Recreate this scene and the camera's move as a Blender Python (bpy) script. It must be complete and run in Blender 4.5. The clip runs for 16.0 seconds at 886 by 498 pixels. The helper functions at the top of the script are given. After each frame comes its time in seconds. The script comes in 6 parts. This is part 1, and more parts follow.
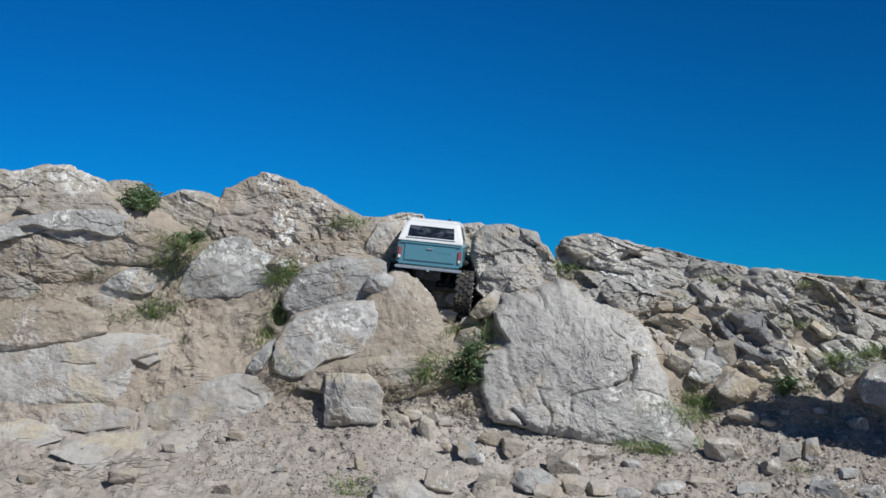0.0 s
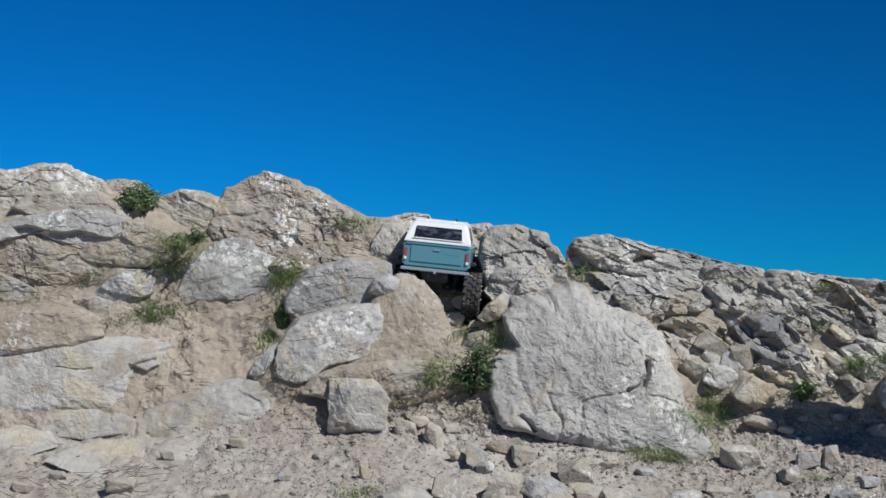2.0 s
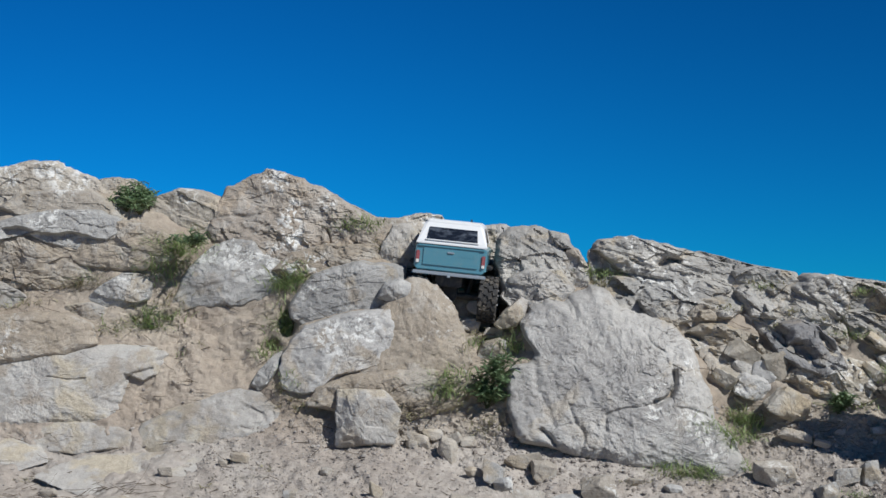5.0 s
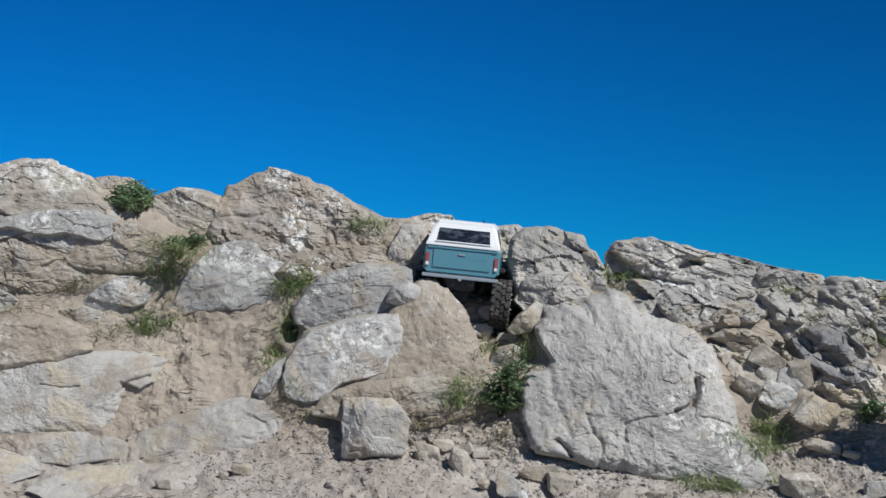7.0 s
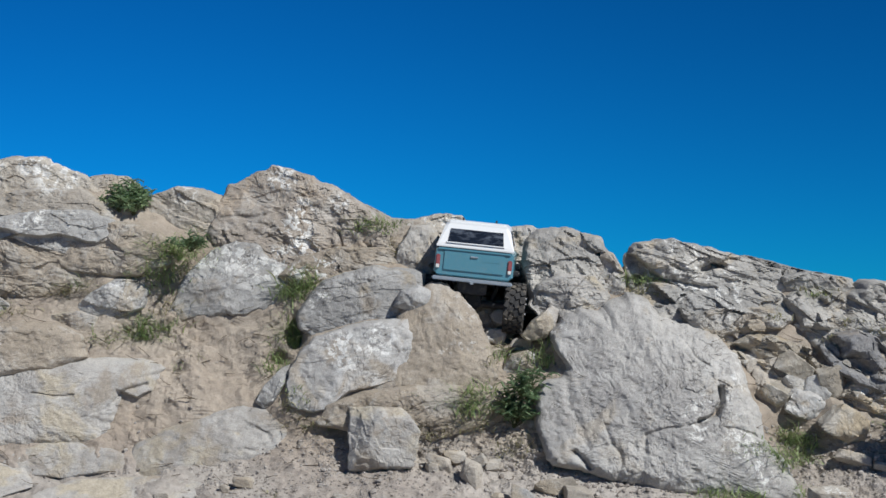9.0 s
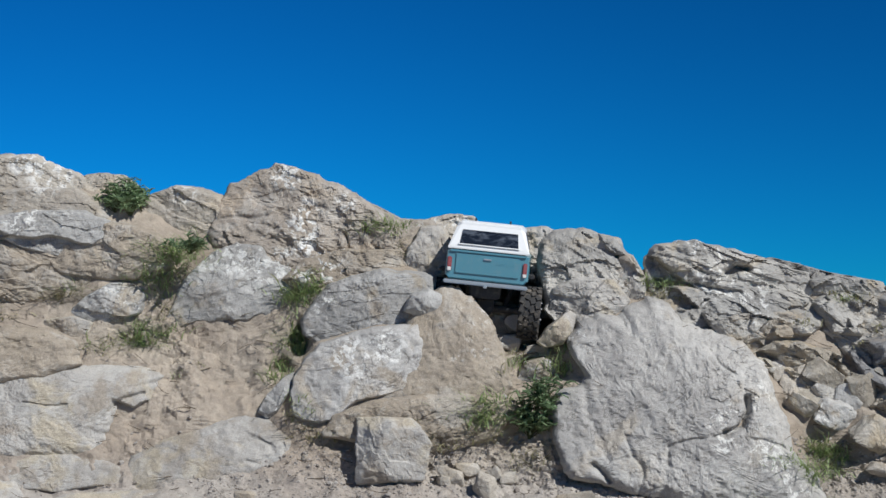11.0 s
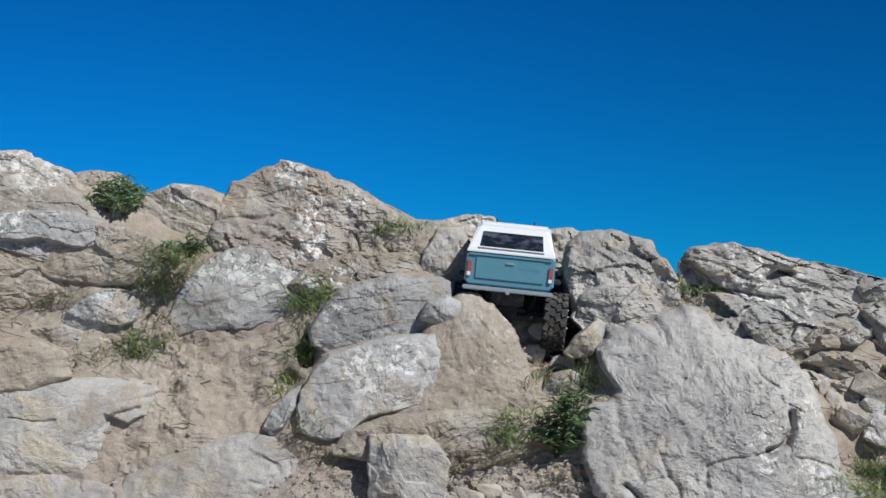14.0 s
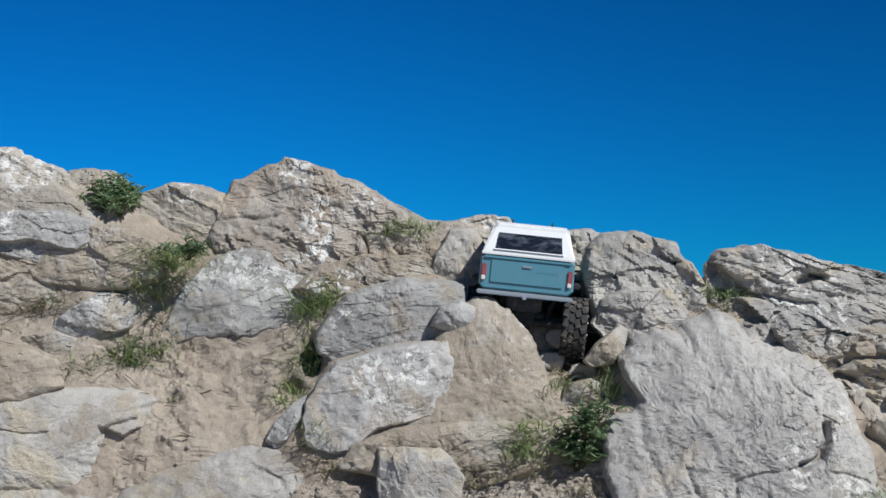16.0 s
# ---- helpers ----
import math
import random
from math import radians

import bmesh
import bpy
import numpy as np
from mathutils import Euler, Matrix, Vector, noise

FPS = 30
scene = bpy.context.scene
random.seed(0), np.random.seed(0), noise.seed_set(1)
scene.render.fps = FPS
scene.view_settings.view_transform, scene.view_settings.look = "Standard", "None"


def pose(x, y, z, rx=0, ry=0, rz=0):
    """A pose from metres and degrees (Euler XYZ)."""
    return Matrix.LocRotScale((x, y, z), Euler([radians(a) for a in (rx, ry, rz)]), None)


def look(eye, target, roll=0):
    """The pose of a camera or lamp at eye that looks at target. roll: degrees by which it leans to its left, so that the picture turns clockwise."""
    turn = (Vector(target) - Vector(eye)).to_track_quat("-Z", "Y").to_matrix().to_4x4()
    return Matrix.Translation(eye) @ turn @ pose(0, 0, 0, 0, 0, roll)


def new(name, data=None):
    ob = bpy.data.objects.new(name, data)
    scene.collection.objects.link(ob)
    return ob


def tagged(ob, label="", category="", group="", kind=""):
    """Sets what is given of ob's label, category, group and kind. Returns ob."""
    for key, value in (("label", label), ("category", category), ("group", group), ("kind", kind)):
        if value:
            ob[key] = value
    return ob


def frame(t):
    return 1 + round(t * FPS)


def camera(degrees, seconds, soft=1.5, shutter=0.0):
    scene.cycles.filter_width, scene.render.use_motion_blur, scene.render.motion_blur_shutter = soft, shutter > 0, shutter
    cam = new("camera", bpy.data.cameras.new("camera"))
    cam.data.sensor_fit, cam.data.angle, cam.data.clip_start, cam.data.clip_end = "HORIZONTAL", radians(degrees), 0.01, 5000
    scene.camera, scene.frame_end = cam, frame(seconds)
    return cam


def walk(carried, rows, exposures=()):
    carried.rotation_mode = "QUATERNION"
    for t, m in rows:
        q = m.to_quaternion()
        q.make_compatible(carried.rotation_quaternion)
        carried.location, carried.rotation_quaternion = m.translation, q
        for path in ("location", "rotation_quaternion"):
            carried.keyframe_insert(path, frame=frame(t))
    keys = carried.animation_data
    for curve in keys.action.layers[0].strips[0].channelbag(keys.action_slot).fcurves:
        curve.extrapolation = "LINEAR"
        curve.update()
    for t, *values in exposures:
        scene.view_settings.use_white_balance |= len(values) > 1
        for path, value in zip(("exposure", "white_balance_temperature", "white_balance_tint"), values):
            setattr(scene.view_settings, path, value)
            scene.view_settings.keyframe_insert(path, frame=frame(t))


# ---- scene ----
cam = camera(25.0, 16.0)
walk(cam, [
    (0, pose(0.0000, 0.0000, 0.5350, 92.574, 0, 0)),
    (0.5, pose(-0.0046, 0.0383, 0.5375, 92.574, 0, 0)),
    (1, pose(-0.0094, 0.0792, 0.5402, 92.574, 0, 0)),
    (1.5, pose(-0.0146, 0.1225, 0.5431, 92.574, 0, 0)),
    (2, pose(-0.0200, 0.1682, 0.5461, 92.574, 0, 0)),
    (2.5, pose(-0.0257, 0.2163, 0.5492, 92.574, 0, 0)),
    (3, pose(-0.0317, 0.2667, 0.5526, 92.574, 0, 0)),
    (3.5, pose(-0.0380, 0.3194, 0.5560, 92.574, 0, 0)),
    (4, pose(-0.0443, 0.3725, 0.5595, 92.574, 0, 0)),
    (6.5, pose(-0.0775, 0.6519, 0.5780, 92.574, 0, 0)),
    (7, pose(-0.0842, 0.7077, 0.5816, 92.574, 0, 0)),
    (7.5, pose(-0.0908, 0.7634, 0.5853, 92.574, 0, 0)),
    (8, pose(-0.0974, 0.8191, 0.5890, 92.574, 0, 0)),
    (8.5, pose(-0.1040, 0.8748, 0.5926, 92.574, 0, 0)),
    (9, pose(-0.1107, 0.9304, 0.5963, 92.574, 0, 0)),
    (11.5, pose(-0.1437, 1.2080, 0.6146, 92.574, 0, 0)),
    (12, pose(-0.1503, 1.2634, 0.6182, 92.574, 0, 0)),
    (12.5, pose(-0.1569, 1.3188, 0.6219, 92.574, 0, 0)),
    (13, pose(-0.1634, 1.3741, 0.6255, 92.574, 0, 0)),
    (13.5, pose(-0.1700, 1.4294, 0.6292, 92.574, 0, 0)),
    (14, pose(-0.1766, 1.4846, 0.6328, 92.574, 0, 0)),
    (14.5, pose(-0.1832, 1.5399, 0.6365, 92.574, 0, 0)),
    (15, pose(-0.1897, 1.5950, 0.6401, 92.574, 0, 0)),
    (15.5, pose(-0.1963, 1.6502, 0.6437, 92.574, 0, 0)),
    (16, pose(-0.2028, 1.7053, 0.6474, 92.574, 0, 0)),
], exposures=[(0, 0.31), (16, 0.365)])

# ---- world, sun ----
SUN_ELEV, SUN_AZ = radians(42), radians(138)  # azimuth clockwise from +y
world = bpy.data.worlds.new("sky")
scene.world = world
world.use_nodes = True
wn = world.node_tree
sky = wn.nodes.new("ShaderNodeTexSky")
sky.sky_type = "NISHITA"
sky.sun_disc = False
sky.sun_elevation, sky.sun_rotation = SUN_ELEV, SUN_AZ
sky.altitude, sky.air_density, sky.dust_density, sky.ozone_density = 1500, 0.7, 0.0, 8.0
way = wn.nodes.new("ShaderNodeTexCoord")
wide = wn.nodes.new("ShaderNodeVectorMath")  # the sky pales faster towards one side
wide.operation = "MULTIPLY"
wide.inputs[1].default_value = (2.6, 1.0, 1.0)
wn.links.new(way.outputs["Generated"], wide.inputs[0])
wn.links.new(wide.outputs[0], sky.inputs["Vector"])
deep = wn.nodes.new("ShaderNodeGamma")  # the clear, deep blue of dry air
deep.inputs["Gamma"].default_value = 1.35
wn.links.new(sky.outputs[0], deep.inputs["Color"])
clear = wn.nodes.new("ShaderNodeMix")
clear.data_type, clear.blend_type = "RGBA", "MULTIPLY"
clear.inputs[0].default_value = 1.0
clear.inputs[7].default_value = (0.015, 0.443, 0.562, 1)
wn.links.new(deep.outputs[0], clear.inputs[6])
wn.links.new(clear.outputs[2], wn.nodes["Background"].inputs[0])
wn.nodes["Background"].inputs[1].default_value = 0.049
sun_data = bpy.data.lights.new("sun", "SUN")
sun_data.energy, sun_data.angle, sun_data.color = 3.5, radians(0.55), (0.995, 1.0, 0.982)
sun = new("sun", sun_data)
to_sun = Vector((math.sin(SUN_AZ) * math.cos(SUN_ELEV), math.cos(SUN_AZ) * math.cos(SUN_ELEV), math.sin(SUN_ELEV)))
sun.matrix_world = look(to_sun * 30, (0, 0, 0))

# ---- materials ----


def nodes_of(name):
    m = bpy.data.materials.new(name)
    m.use_nodes = True
    nt = m.node_tree
    return m, nt, nt.nodes["Principled BSDF"]


def noise_node(nt, scale, detail=4.0, rough=0.55, stretch=None, warp=0.0):
    geo = nt.nodes.new("ShaderNodeNewGeometry")
    n = nt.nodes.new("ShaderNodeTexNoise")
    n.inputs["Scale"].default_value, n.inputs["Detail"].default_value = scale, detail
    n.inputs["Roughness"].default_value, n.inputs["Distortion"].default_value = rough, warp
    out = geo.outputs["Position"]
    if stretch:
        mp = nt.nodes.new("ShaderNodeMapping")
        mp.inputs["Rotation"].default_value = stretch[0]
        mp.inputs["Scale"].default_value = stretch[1]
        nt.links.new(out, mp.inputs["Vector"])
        out = mp.outputs[0]
    nt.links.new(out, n.inputs["Vector"])
    return n.outputs["Fac"]


def ramp(nt, fac, lo, hi):
    r = nt.nodes.new("ShaderNodeMapRange")
    r.interpolation_type = "SMOOTHSTEP"
    r.inputs["From Min"].default_value, r.inputs["From Max"].default_value = lo, hi
    nt.links.new(fac, r.inputs["Value"])
    return r.outputs["Result"]


def times(nt, a, b):
    m = nt.nodes.new("ShaderNodeMath")
    m.operation = "MULTIPLY"
    nt.links.new(a, m.inputs[0])
    if isinstance(b, float):
        m.inputs[1].default_value = b
    else:
        nt.links.new(b, m.inputs[1])
    return m.outputs[0]


def blend(nt, fac, a, b, mode="MIX"):
    mix = nt.nodes.new("ShaderNodeMix")
    mix.data_type, mix.blend_type = "RGBA", mode
    for socket, v in ((mix.inputs[0], fac), (mix.inputs[6], a), (mix.inputs[7], b)):
        if isinstance(v, tuple):
            socket.default_value = (*v, 1)
        elif isinstance(v, float):
            socket.default_value = v
        else:
            nt.links.new(v, socket)
    return mix.outputs[2]


def bump(nt, bsdf, *layers):
    prev = None
    for height, strength, distance in layers:
        b = nt.nodes.new("ShaderNodeBump")
        b.inputs["Strength"].default_value, b.inputs["Distance"].default_value = strength, distance
        nt.links.new(height, b.inputs["Height"])
        if prev:
            nt.links.new(prev, b.inputs["Normal"])
        prev = b.outputs[0]
    nt.links.new(prev, bsdf.inputs["Normal"])


def fissure(nt, scale, width):
    """Thin wandering lines where a noise crosses its middle, broken up by another."""
    n = noise_node(nt, scale, 7, 0.62, None, 0.8)
    sub = nt.nodes.new("ShaderNodeMath")
    sub.operation = "SUBTRACT"
    sub.inputs[1].default_value = 0.5
    nt.links.new(n, sub.inputs[0])
    mag = nt.nodes.new("ShaderNodeMath")
    mag.operation = "ABSOLUTE"
    nt.links.new(sub.outputs[0], mag.inputs[0])
    return times(nt, ramp(nt, mag.outputs[0], width, width * 0.2), ramp(nt, noise_node(nt, scale * 0.8, 3), 0.5, 0.6))


def rock_material(name, grey, light, tan, tan_amount, lichen=0.5, dirt=0.3, strata=None, crackle=1.0, crust=()):
    """Weathered limestone: grey body, pale faces, rusty patches, white lichen, soil in the dips, dark pits."""
    m, nt, bsdf = nodes_of(name)
    big = noise_node(nt, 4.0, 6, 0.6, strata, 0.5)
    col = blend(nt, ramp(nt, big, 0.4, 0.6), grey, light)
    col = blend(nt, times(nt, ramp(nt, noise_node(nt, 7.3, 6, 0.62, None, 0.6), 0.61 - 0.28 * tan_amount, 0.70 - 0.22 * tan_amount), 0.85), col, tan)
    mid = noise_node(nt, 42, 6, 0.68)
    col = blend(nt, ramp(nt, mid, 0.3, 0.7), blend(nt, 1.0, col, (0.87, 0.868, 0.865), "MULTIPLY"), blend(nt, 1.0, col, (1.12, 1.12, 1.115), "MULTIPLY"))
    bleach = ramp(nt, noise_node(nt, 11, 6, 0.66, None, 0.5), 0.52, 0.62)
    col = blend(nt, times(nt, bleach, 0.3), col, (0.50, 0.495, 0.475))
    if lichen:
        patch = ramp(nt, noise_node(nt, 4.6, 4), 0.58 - 0.15 * lichen, 0.66 - 0.15 * lichen)
        spots = ramp(nt, noise_node(nt, 52, 6, 0.66, None, 0.6), 0.54, 0.57)
        col = blend(nt, times(nt, times(nt, patch, spots), 0.9), col, (0.66, 0.655, 0.625))
    for x, z, reach in crust:  # colonies of white lichen
        geo = nt.nodes.new("ShaderNodeNewGeometry")
        flat = nt.nodes.new("ShaderNodeVectorMath")
        flat.operation = "MULTIPLY"
        flat.inputs[1].default_value = (1, 0, 1)
        nt.links.new(geo.outputs["Position"], flat.inputs[0])
        far = nt.nodes.new("ShaderNodeVectorMath")
        far.operation = "DISTANCE"
        far.inputs[1].default_value = (x, 0, z)
        nt.links.new(flat.outputs[0], far.inputs[0])
        colony = times(nt, ramp(nt, far.outputs["Value"], reach, reach * 0.55), ramp(nt, noise_node(nt, 48, 5, 0.62, None, 0.8), 0.50, 0.54))
        col = blend(nt, times(nt, colony, 0.75), col, (0.70, 0.70, 0.675))
    if dirt:
        col = blend(nt, times(nt, ramp(nt, noise_node(nt, 9.1, 5, 0.65), 0.66 - 0.28 * dirt, 0.8 - 0.28 * dirt), 0.8), col, (0.31, 0.268, 0.218))
    col = blend(nt, times(nt, ramp(nt, noise_node(nt, 95, 5, 0.65), 0.58, 0.70), 0.28), col, (0.14, 0.112, 0.104))
    col = blend(nt, times(nt, ramp(nt, noise_node(nt, 130, 5, 0.65), 0.56, 0.68), 0.25), col, (0.52, 0.51, 0.485))
    speck = noise_node(nt, 330, 4, 0.75)
    col = blend(nt, ramp(nt, speck, 0.3, 0.7), blend(nt, 1.0, col, (0.84, 0.84, 0.84), "MULTIPLY"), blend(nt, 1.0, col, (1.14, 1.14, 1.14), "MULTIPLY"))
    line = fissure(nt, 6.5, 0.012)  # hairline cracks
    fine = fissure(nt, 19.0, 0.016)
    col = blend(nt, times(nt, line, 0.4 * crackle), col, (0.09, 0.08, 0.07))
    col = blend(nt, times(nt, fine, 0.15 * crackle), col, (0.13, 0.115, 0.1))
    info = nt.nodes.new("ShaderNodeObjectInfo")
    col = blend(nt, info.outputs["Random"], blend(nt, 1.0, col, (0.9, 0.89, 0.88), "MULTIPLY"), blend(nt, 1.0, col, (1.07, 1.06, 1.05), "MULTIPLY"))
    nt.links.new(col, bsdf.inputs["Base Color"])
    bsdf.inputs["Roughness"].default_value = 0.93
    bsdf.inputs["Specular IOR Level"].default_value = 0.25
    flat_line = nt.nodes.new("ShaderNodeMath")
    flat_line.operation = "SUBTRACT"
    flat_line.inputs[0].default_value = 1.0
    nt.links.new(line, flat_line.inputs[1])
    bump(nt, bsdf, (mid, 0.4, 0.008), (noise_node(nt, 150, 5, 0.7), 0.5, 0.0035), (speck, 0.3, 0.001), (flat_line.outputs[0], 0.5 * crackle, 0.003))
    return m


GREY, PALE, TAN = (0.302, 0.298, 0.288), (0.43, 0.424, 0.41), (0.345, 0.295, 0.225)
ROCK = rock_material("grey_rock", GREY, PALE, TAN, 0.22, 0.5, 0.42)
ROCK_BIG = rock_material("pale_grey_rock", (0.342, 0.332, 0.318), (0.44, 0.427, 0.405), (0.395, 0.36, 0.31), 0.25, 0.15, 0.12)
ROCK_LICHEN = rock_material("lichen_rock", (0.292, 0.26, 0.222), (0.362, 0.325, 0.28), (0.33, 0.275, 0.215), 0.35, 0.75, 0.45)
ROCK_PEAK = rock_material("peak_rock", (0.28, 0.246, 0.21), (0.36, 0.32, 0.275), (0.35, 0.292, 0.23), 0.35, 0.0, 0.35, crust=((-0.452, 0.904, 0.042), (-0.465, 0.851, 0.055), (-0.436, 0.81, 0.045), (-0.501, 0.992, 0.049), (-0.363, 0.924, 0.032), (-0.508, 0.794, 0.036)))
ROCK_LEFT = rock_material("pale_ridge_rock", (0.35, 0.318, 0.275), (0.44, 0.405, 0.352), (0.415, 0.357, 0.28), 0.34, 0.0, 0.25, crust=((-1.119, 1.025, 0.042), (-1.053, 0.996, 0.069), (-1.217, 1.009, 0.049), (-0.742, 0.956, 0.042)))
ROCK_TOP = rock_material("streaked_grey_rock", GREY, PALE, TAN, 0.22, 0.0, 0.25, crust=((-0.615, 0.791, 0.054), (-0.543, 0.775, 0.058), (-0.679, 0.791, 0.032), (-0.487, 0.743, 0.038)))
ROCK_TAN = rock_material("tan_rock", (0.34, 0.307, 0.262), (0.43, 0.392, 0.34), (0.405, 0.348, 0.27), 0.34, 0.12, 0.3)
ROCK_SLAB = rock_material("cream_slab_rock", (0.352, 0.336, 0.314), (0.437, 0.42, 0.393), (0.43, 0.378, 0.29), 0.5, 0.0, 0.55, crackle=0.3)
ROCK_CRUST = rock_material("crusted_rock", (0.345, 0.337, 0.324), (0.45, 0.44, 0.424), (0.365, 0.318, 0.258), 0.25, 0.5, 0.2, crust=((-0.345, 0.565, 0.062), (-0.255, 0.59, 0.055)))
ROCK_OCHRE = rock_material("ochre_rock", (0.325, 0.292, 0.243), (0.43, 0.395, 0.335), (0.415, 0.345, 0.245), 0.35, 0.25, 0.15)
ROCK_EARTH = rock_material("earthy_rock", (0.305, 0.263, 0.212), (0.366, 0.319, 0.26), (0.335, 0.287, 0.226), 0.4, 0.15, 0.4)
# dark rock, its grey lowered further to hold the shade of left-turned faces
ROCK_SHADE_TONED = rock_material("shade_toned_grey_rock", (0.19, 0.19, 0.195), (0.29, 0.287, 0.285), (0.29, 0.25, 0.2), 0.15, 0.2, 0.2)
ROCK_STRATA = rock_material("layered_rock", (0.285, 0.278, 0.264), (0.41, 0.394, 0.364), (0.385, 0.33, 0.25), 0.28, 0.35, 0.18, ((0, radians(35), 0), (1.0, 1.0, 3.2)))


def soil_material():
    m, nt, bsdf = nodes_of("dry_soil")
    col = blend(nt, ramp(nt, noise_node(nt, 3.0, 6, 0.6), 0.35, 0.65), (0.372, 0.326, 0.284), (0.452, 0.41, 0.367))
    col = blend(nt, times(nt, ramp(nt, noise_node(nt, 1.7, 4, 0.6), 0.5, 0.62), 0.7), col, (0.40, 0.37, 0.335))
    mid = noise_node(nt, 38, 7, 0.7)
    col = blend(nt, ramp(nt, mid, 0.3, 0.7), blend(nt, 1.0, col, (0.80, 0.80, 0.80), "MULTIPLY"), blend(nt, 1.0, col, (1.13, 1.13, 1.13), "MULTIPLY"))
    grit = noise_node(nt, 230, 5, 0.75)
    col = blend(nt, ramp(nt, grit, 0.56, 0.68), col, (0.42, 0.385, 0.34))
    col = blend(nt, times(nt, ramp(nt, noise_node(nt, 120, 5, 0.7), 0.56, 0.66), 0.28), col, (0.17, 0.14, 0.115))
    col = blend(nt, times(nt, ramp(nt, noise_node(nt, 60, 5, 0.7), 0.58, 0.66), 0.5), col, (0.40, 0.375, 0.335))
    where = nt.nodes.new("ShaderNodeNewGeometry")  # brown earth on the bank, grey dust on the path
    rise = nt.nodes.new("ShaderNodeSeparateXYZ")
    nt.links.new(where.outputs["Position"], rise.inputs[0])
    col = blend(nt, ramp(nt, rise.outputs["Z"], 0.26, 0.40), col, blend(nt, 1.0, col, (0.95, 0.90, 0.825), "MULTIPLY"))
    geo = nt.nodes.new("ShaderNodeNewGeometry")  # loose darker earth below the stony slope
    axes = nt.nodes.new("ShaderNodeSeparateXYZ")
    nt.links.new(geo.outputs["Position"], axes.inputs[0])
    loose = times(nt, times(nt, ramp(nt, axes.outputs["X"], 0.45, 1.0), ramp(nt, axes.outputs["Y"], 4.3, 5.0)), ramp(nt, noise_node(nt, 14, 5, 0.65), 0.36, 0.6))
    col = blend(nt, times(nt, loose, 0.6), col, (0.235, 0.202, 0.168))
    nt.links.new(col, bsdf.inputs["Base Color"])
    bsdf.inputs["Roughness"].default_value = 0.97
    bsdf.inputs["Specular IOR Level"].default_value = 0.15
    bump(nt, bsdf, (mid, 0.55, 0.012), (grit, 0.6, 0.004))
    return m


SOIL = soil_material()


def leaf_material(name, dark, bright, through_light=0.38, single=False):
    m, nt, bsdf = nodes_of(name)
    pick = nt.nodes.new("ShaderNodeObjectInfo" if single else "ShaderNodeNewGeometry")
    col = blend(nt, pick.outputs["Random" if single else "Random Per Island"], dark, bright)
    col = blend(nt, times(nt, ramp(nt, noise_node(nt, 35, 3), 0.5, 0.7), 0.35), col, (0.20, 0.17, 0.07))
    nt.links.new(col, bsdf.inputs["Base Color"])
    bsdf.inputs["Roughness"].default_value = 0.55
    bsdf.inputs["Specular IOR Level"].default_value = 0.3
    bsdf.inputs["Transmission Weight"].default_value = 0.0
    bsdf.inputs["Subsurface Weight"].default_value = 0.0
    tr = nt.nodes.new("ShaderNodeBsdfTranslucent")
    nt.links.new(col, tr.inputs[0])
    mix = nt.nodes.new("ShaderNodeMixShader")
    mix.inputs[0].default_value = through_light
    nt.links.new(bsdf.outputs[0], mix.inputs[1])
    nt.links.new(tr.outputs[0], mix.inputs[2])
    nt.links.new(mix.outputs[0], nt.nodes["Material Output"].inputs[0])
    return m


GRASS = leaf_material("green_grass", (0.25, 0.33, 0.14), (0.43, 0.52, 0.26), 0.5)
DRY_GRASS = leaf_material("dry_grass", (0.25, 0.25, 0.13), (0.42, 0.39, 0.24))
WEED = leaf_material("weed_leaf", (0.22, 0.32, 0.18), (0.41, 0.53, 0.32), 0.5, True)
WEED_DARK = leaf_material("gully_weed_leaf", (0.14, 0.22, 0.12), (0.28, 0.39, 0.22), 0.45, True)
STALK = leaf_material("weed_stalk", (0.07, 0.09, 0.03), (0.12, 0.12, 0.05), 0.05)


def plain(name, color, rough=0.5, metal=0.0, coat=0.0, wear=0.12, scale=60.0):
    """Painted, rubber or plastic surface with slight dust and scuffs."""
    m, nt, bsdf = nodes_of(name)
    dust = ramp(nt, noise_node(nt, scale, 5, 0.65), 0.45, 0.75)
    col = blend(nt, times(nt, dust, wear), color, (0.33, 0.28, 0.22))
    nt.links.new(col, bsdf.inputs["Base Color"])
    bsdf.inputs["Metallic"].default_value = metal
    bsdf.inputs["Coat Weight"].default_value = coat
    r = nt.nodes.new("ShaderNodeMapRange")
    r.inputs["To Min"].default_value, r.inputs["To Max"].default_value = rough, min(1.0, rough + 0.2)
    nt.links.new(dust, r.inputs["Value"])
    nt.links.new(r.outputs[0], bsdf.inputs["Roughness"])
    bump(nt, bsdf, (noise_node(nt, scale * 6, 3), 0.08, 0.001))
    return m


# ---- noise and mesh helpers ----


def hash3(ix, iy, iz, k):
    h = (ix * 374761393 + iy * 668265263 + iz * 2147483647 + k * 1274126177) & 0xFFFFFFFF
    h = ((h ^ (h >> 13)) * 1274126177) & 0xFFFFFFFF
    h = ((h ^ (h >> 16)) * 2246822519) & 0xFFFFFFFF
    return ((h ^ (h >> 15)) & 0xFFFFFF) / float(0xFFFFFF)


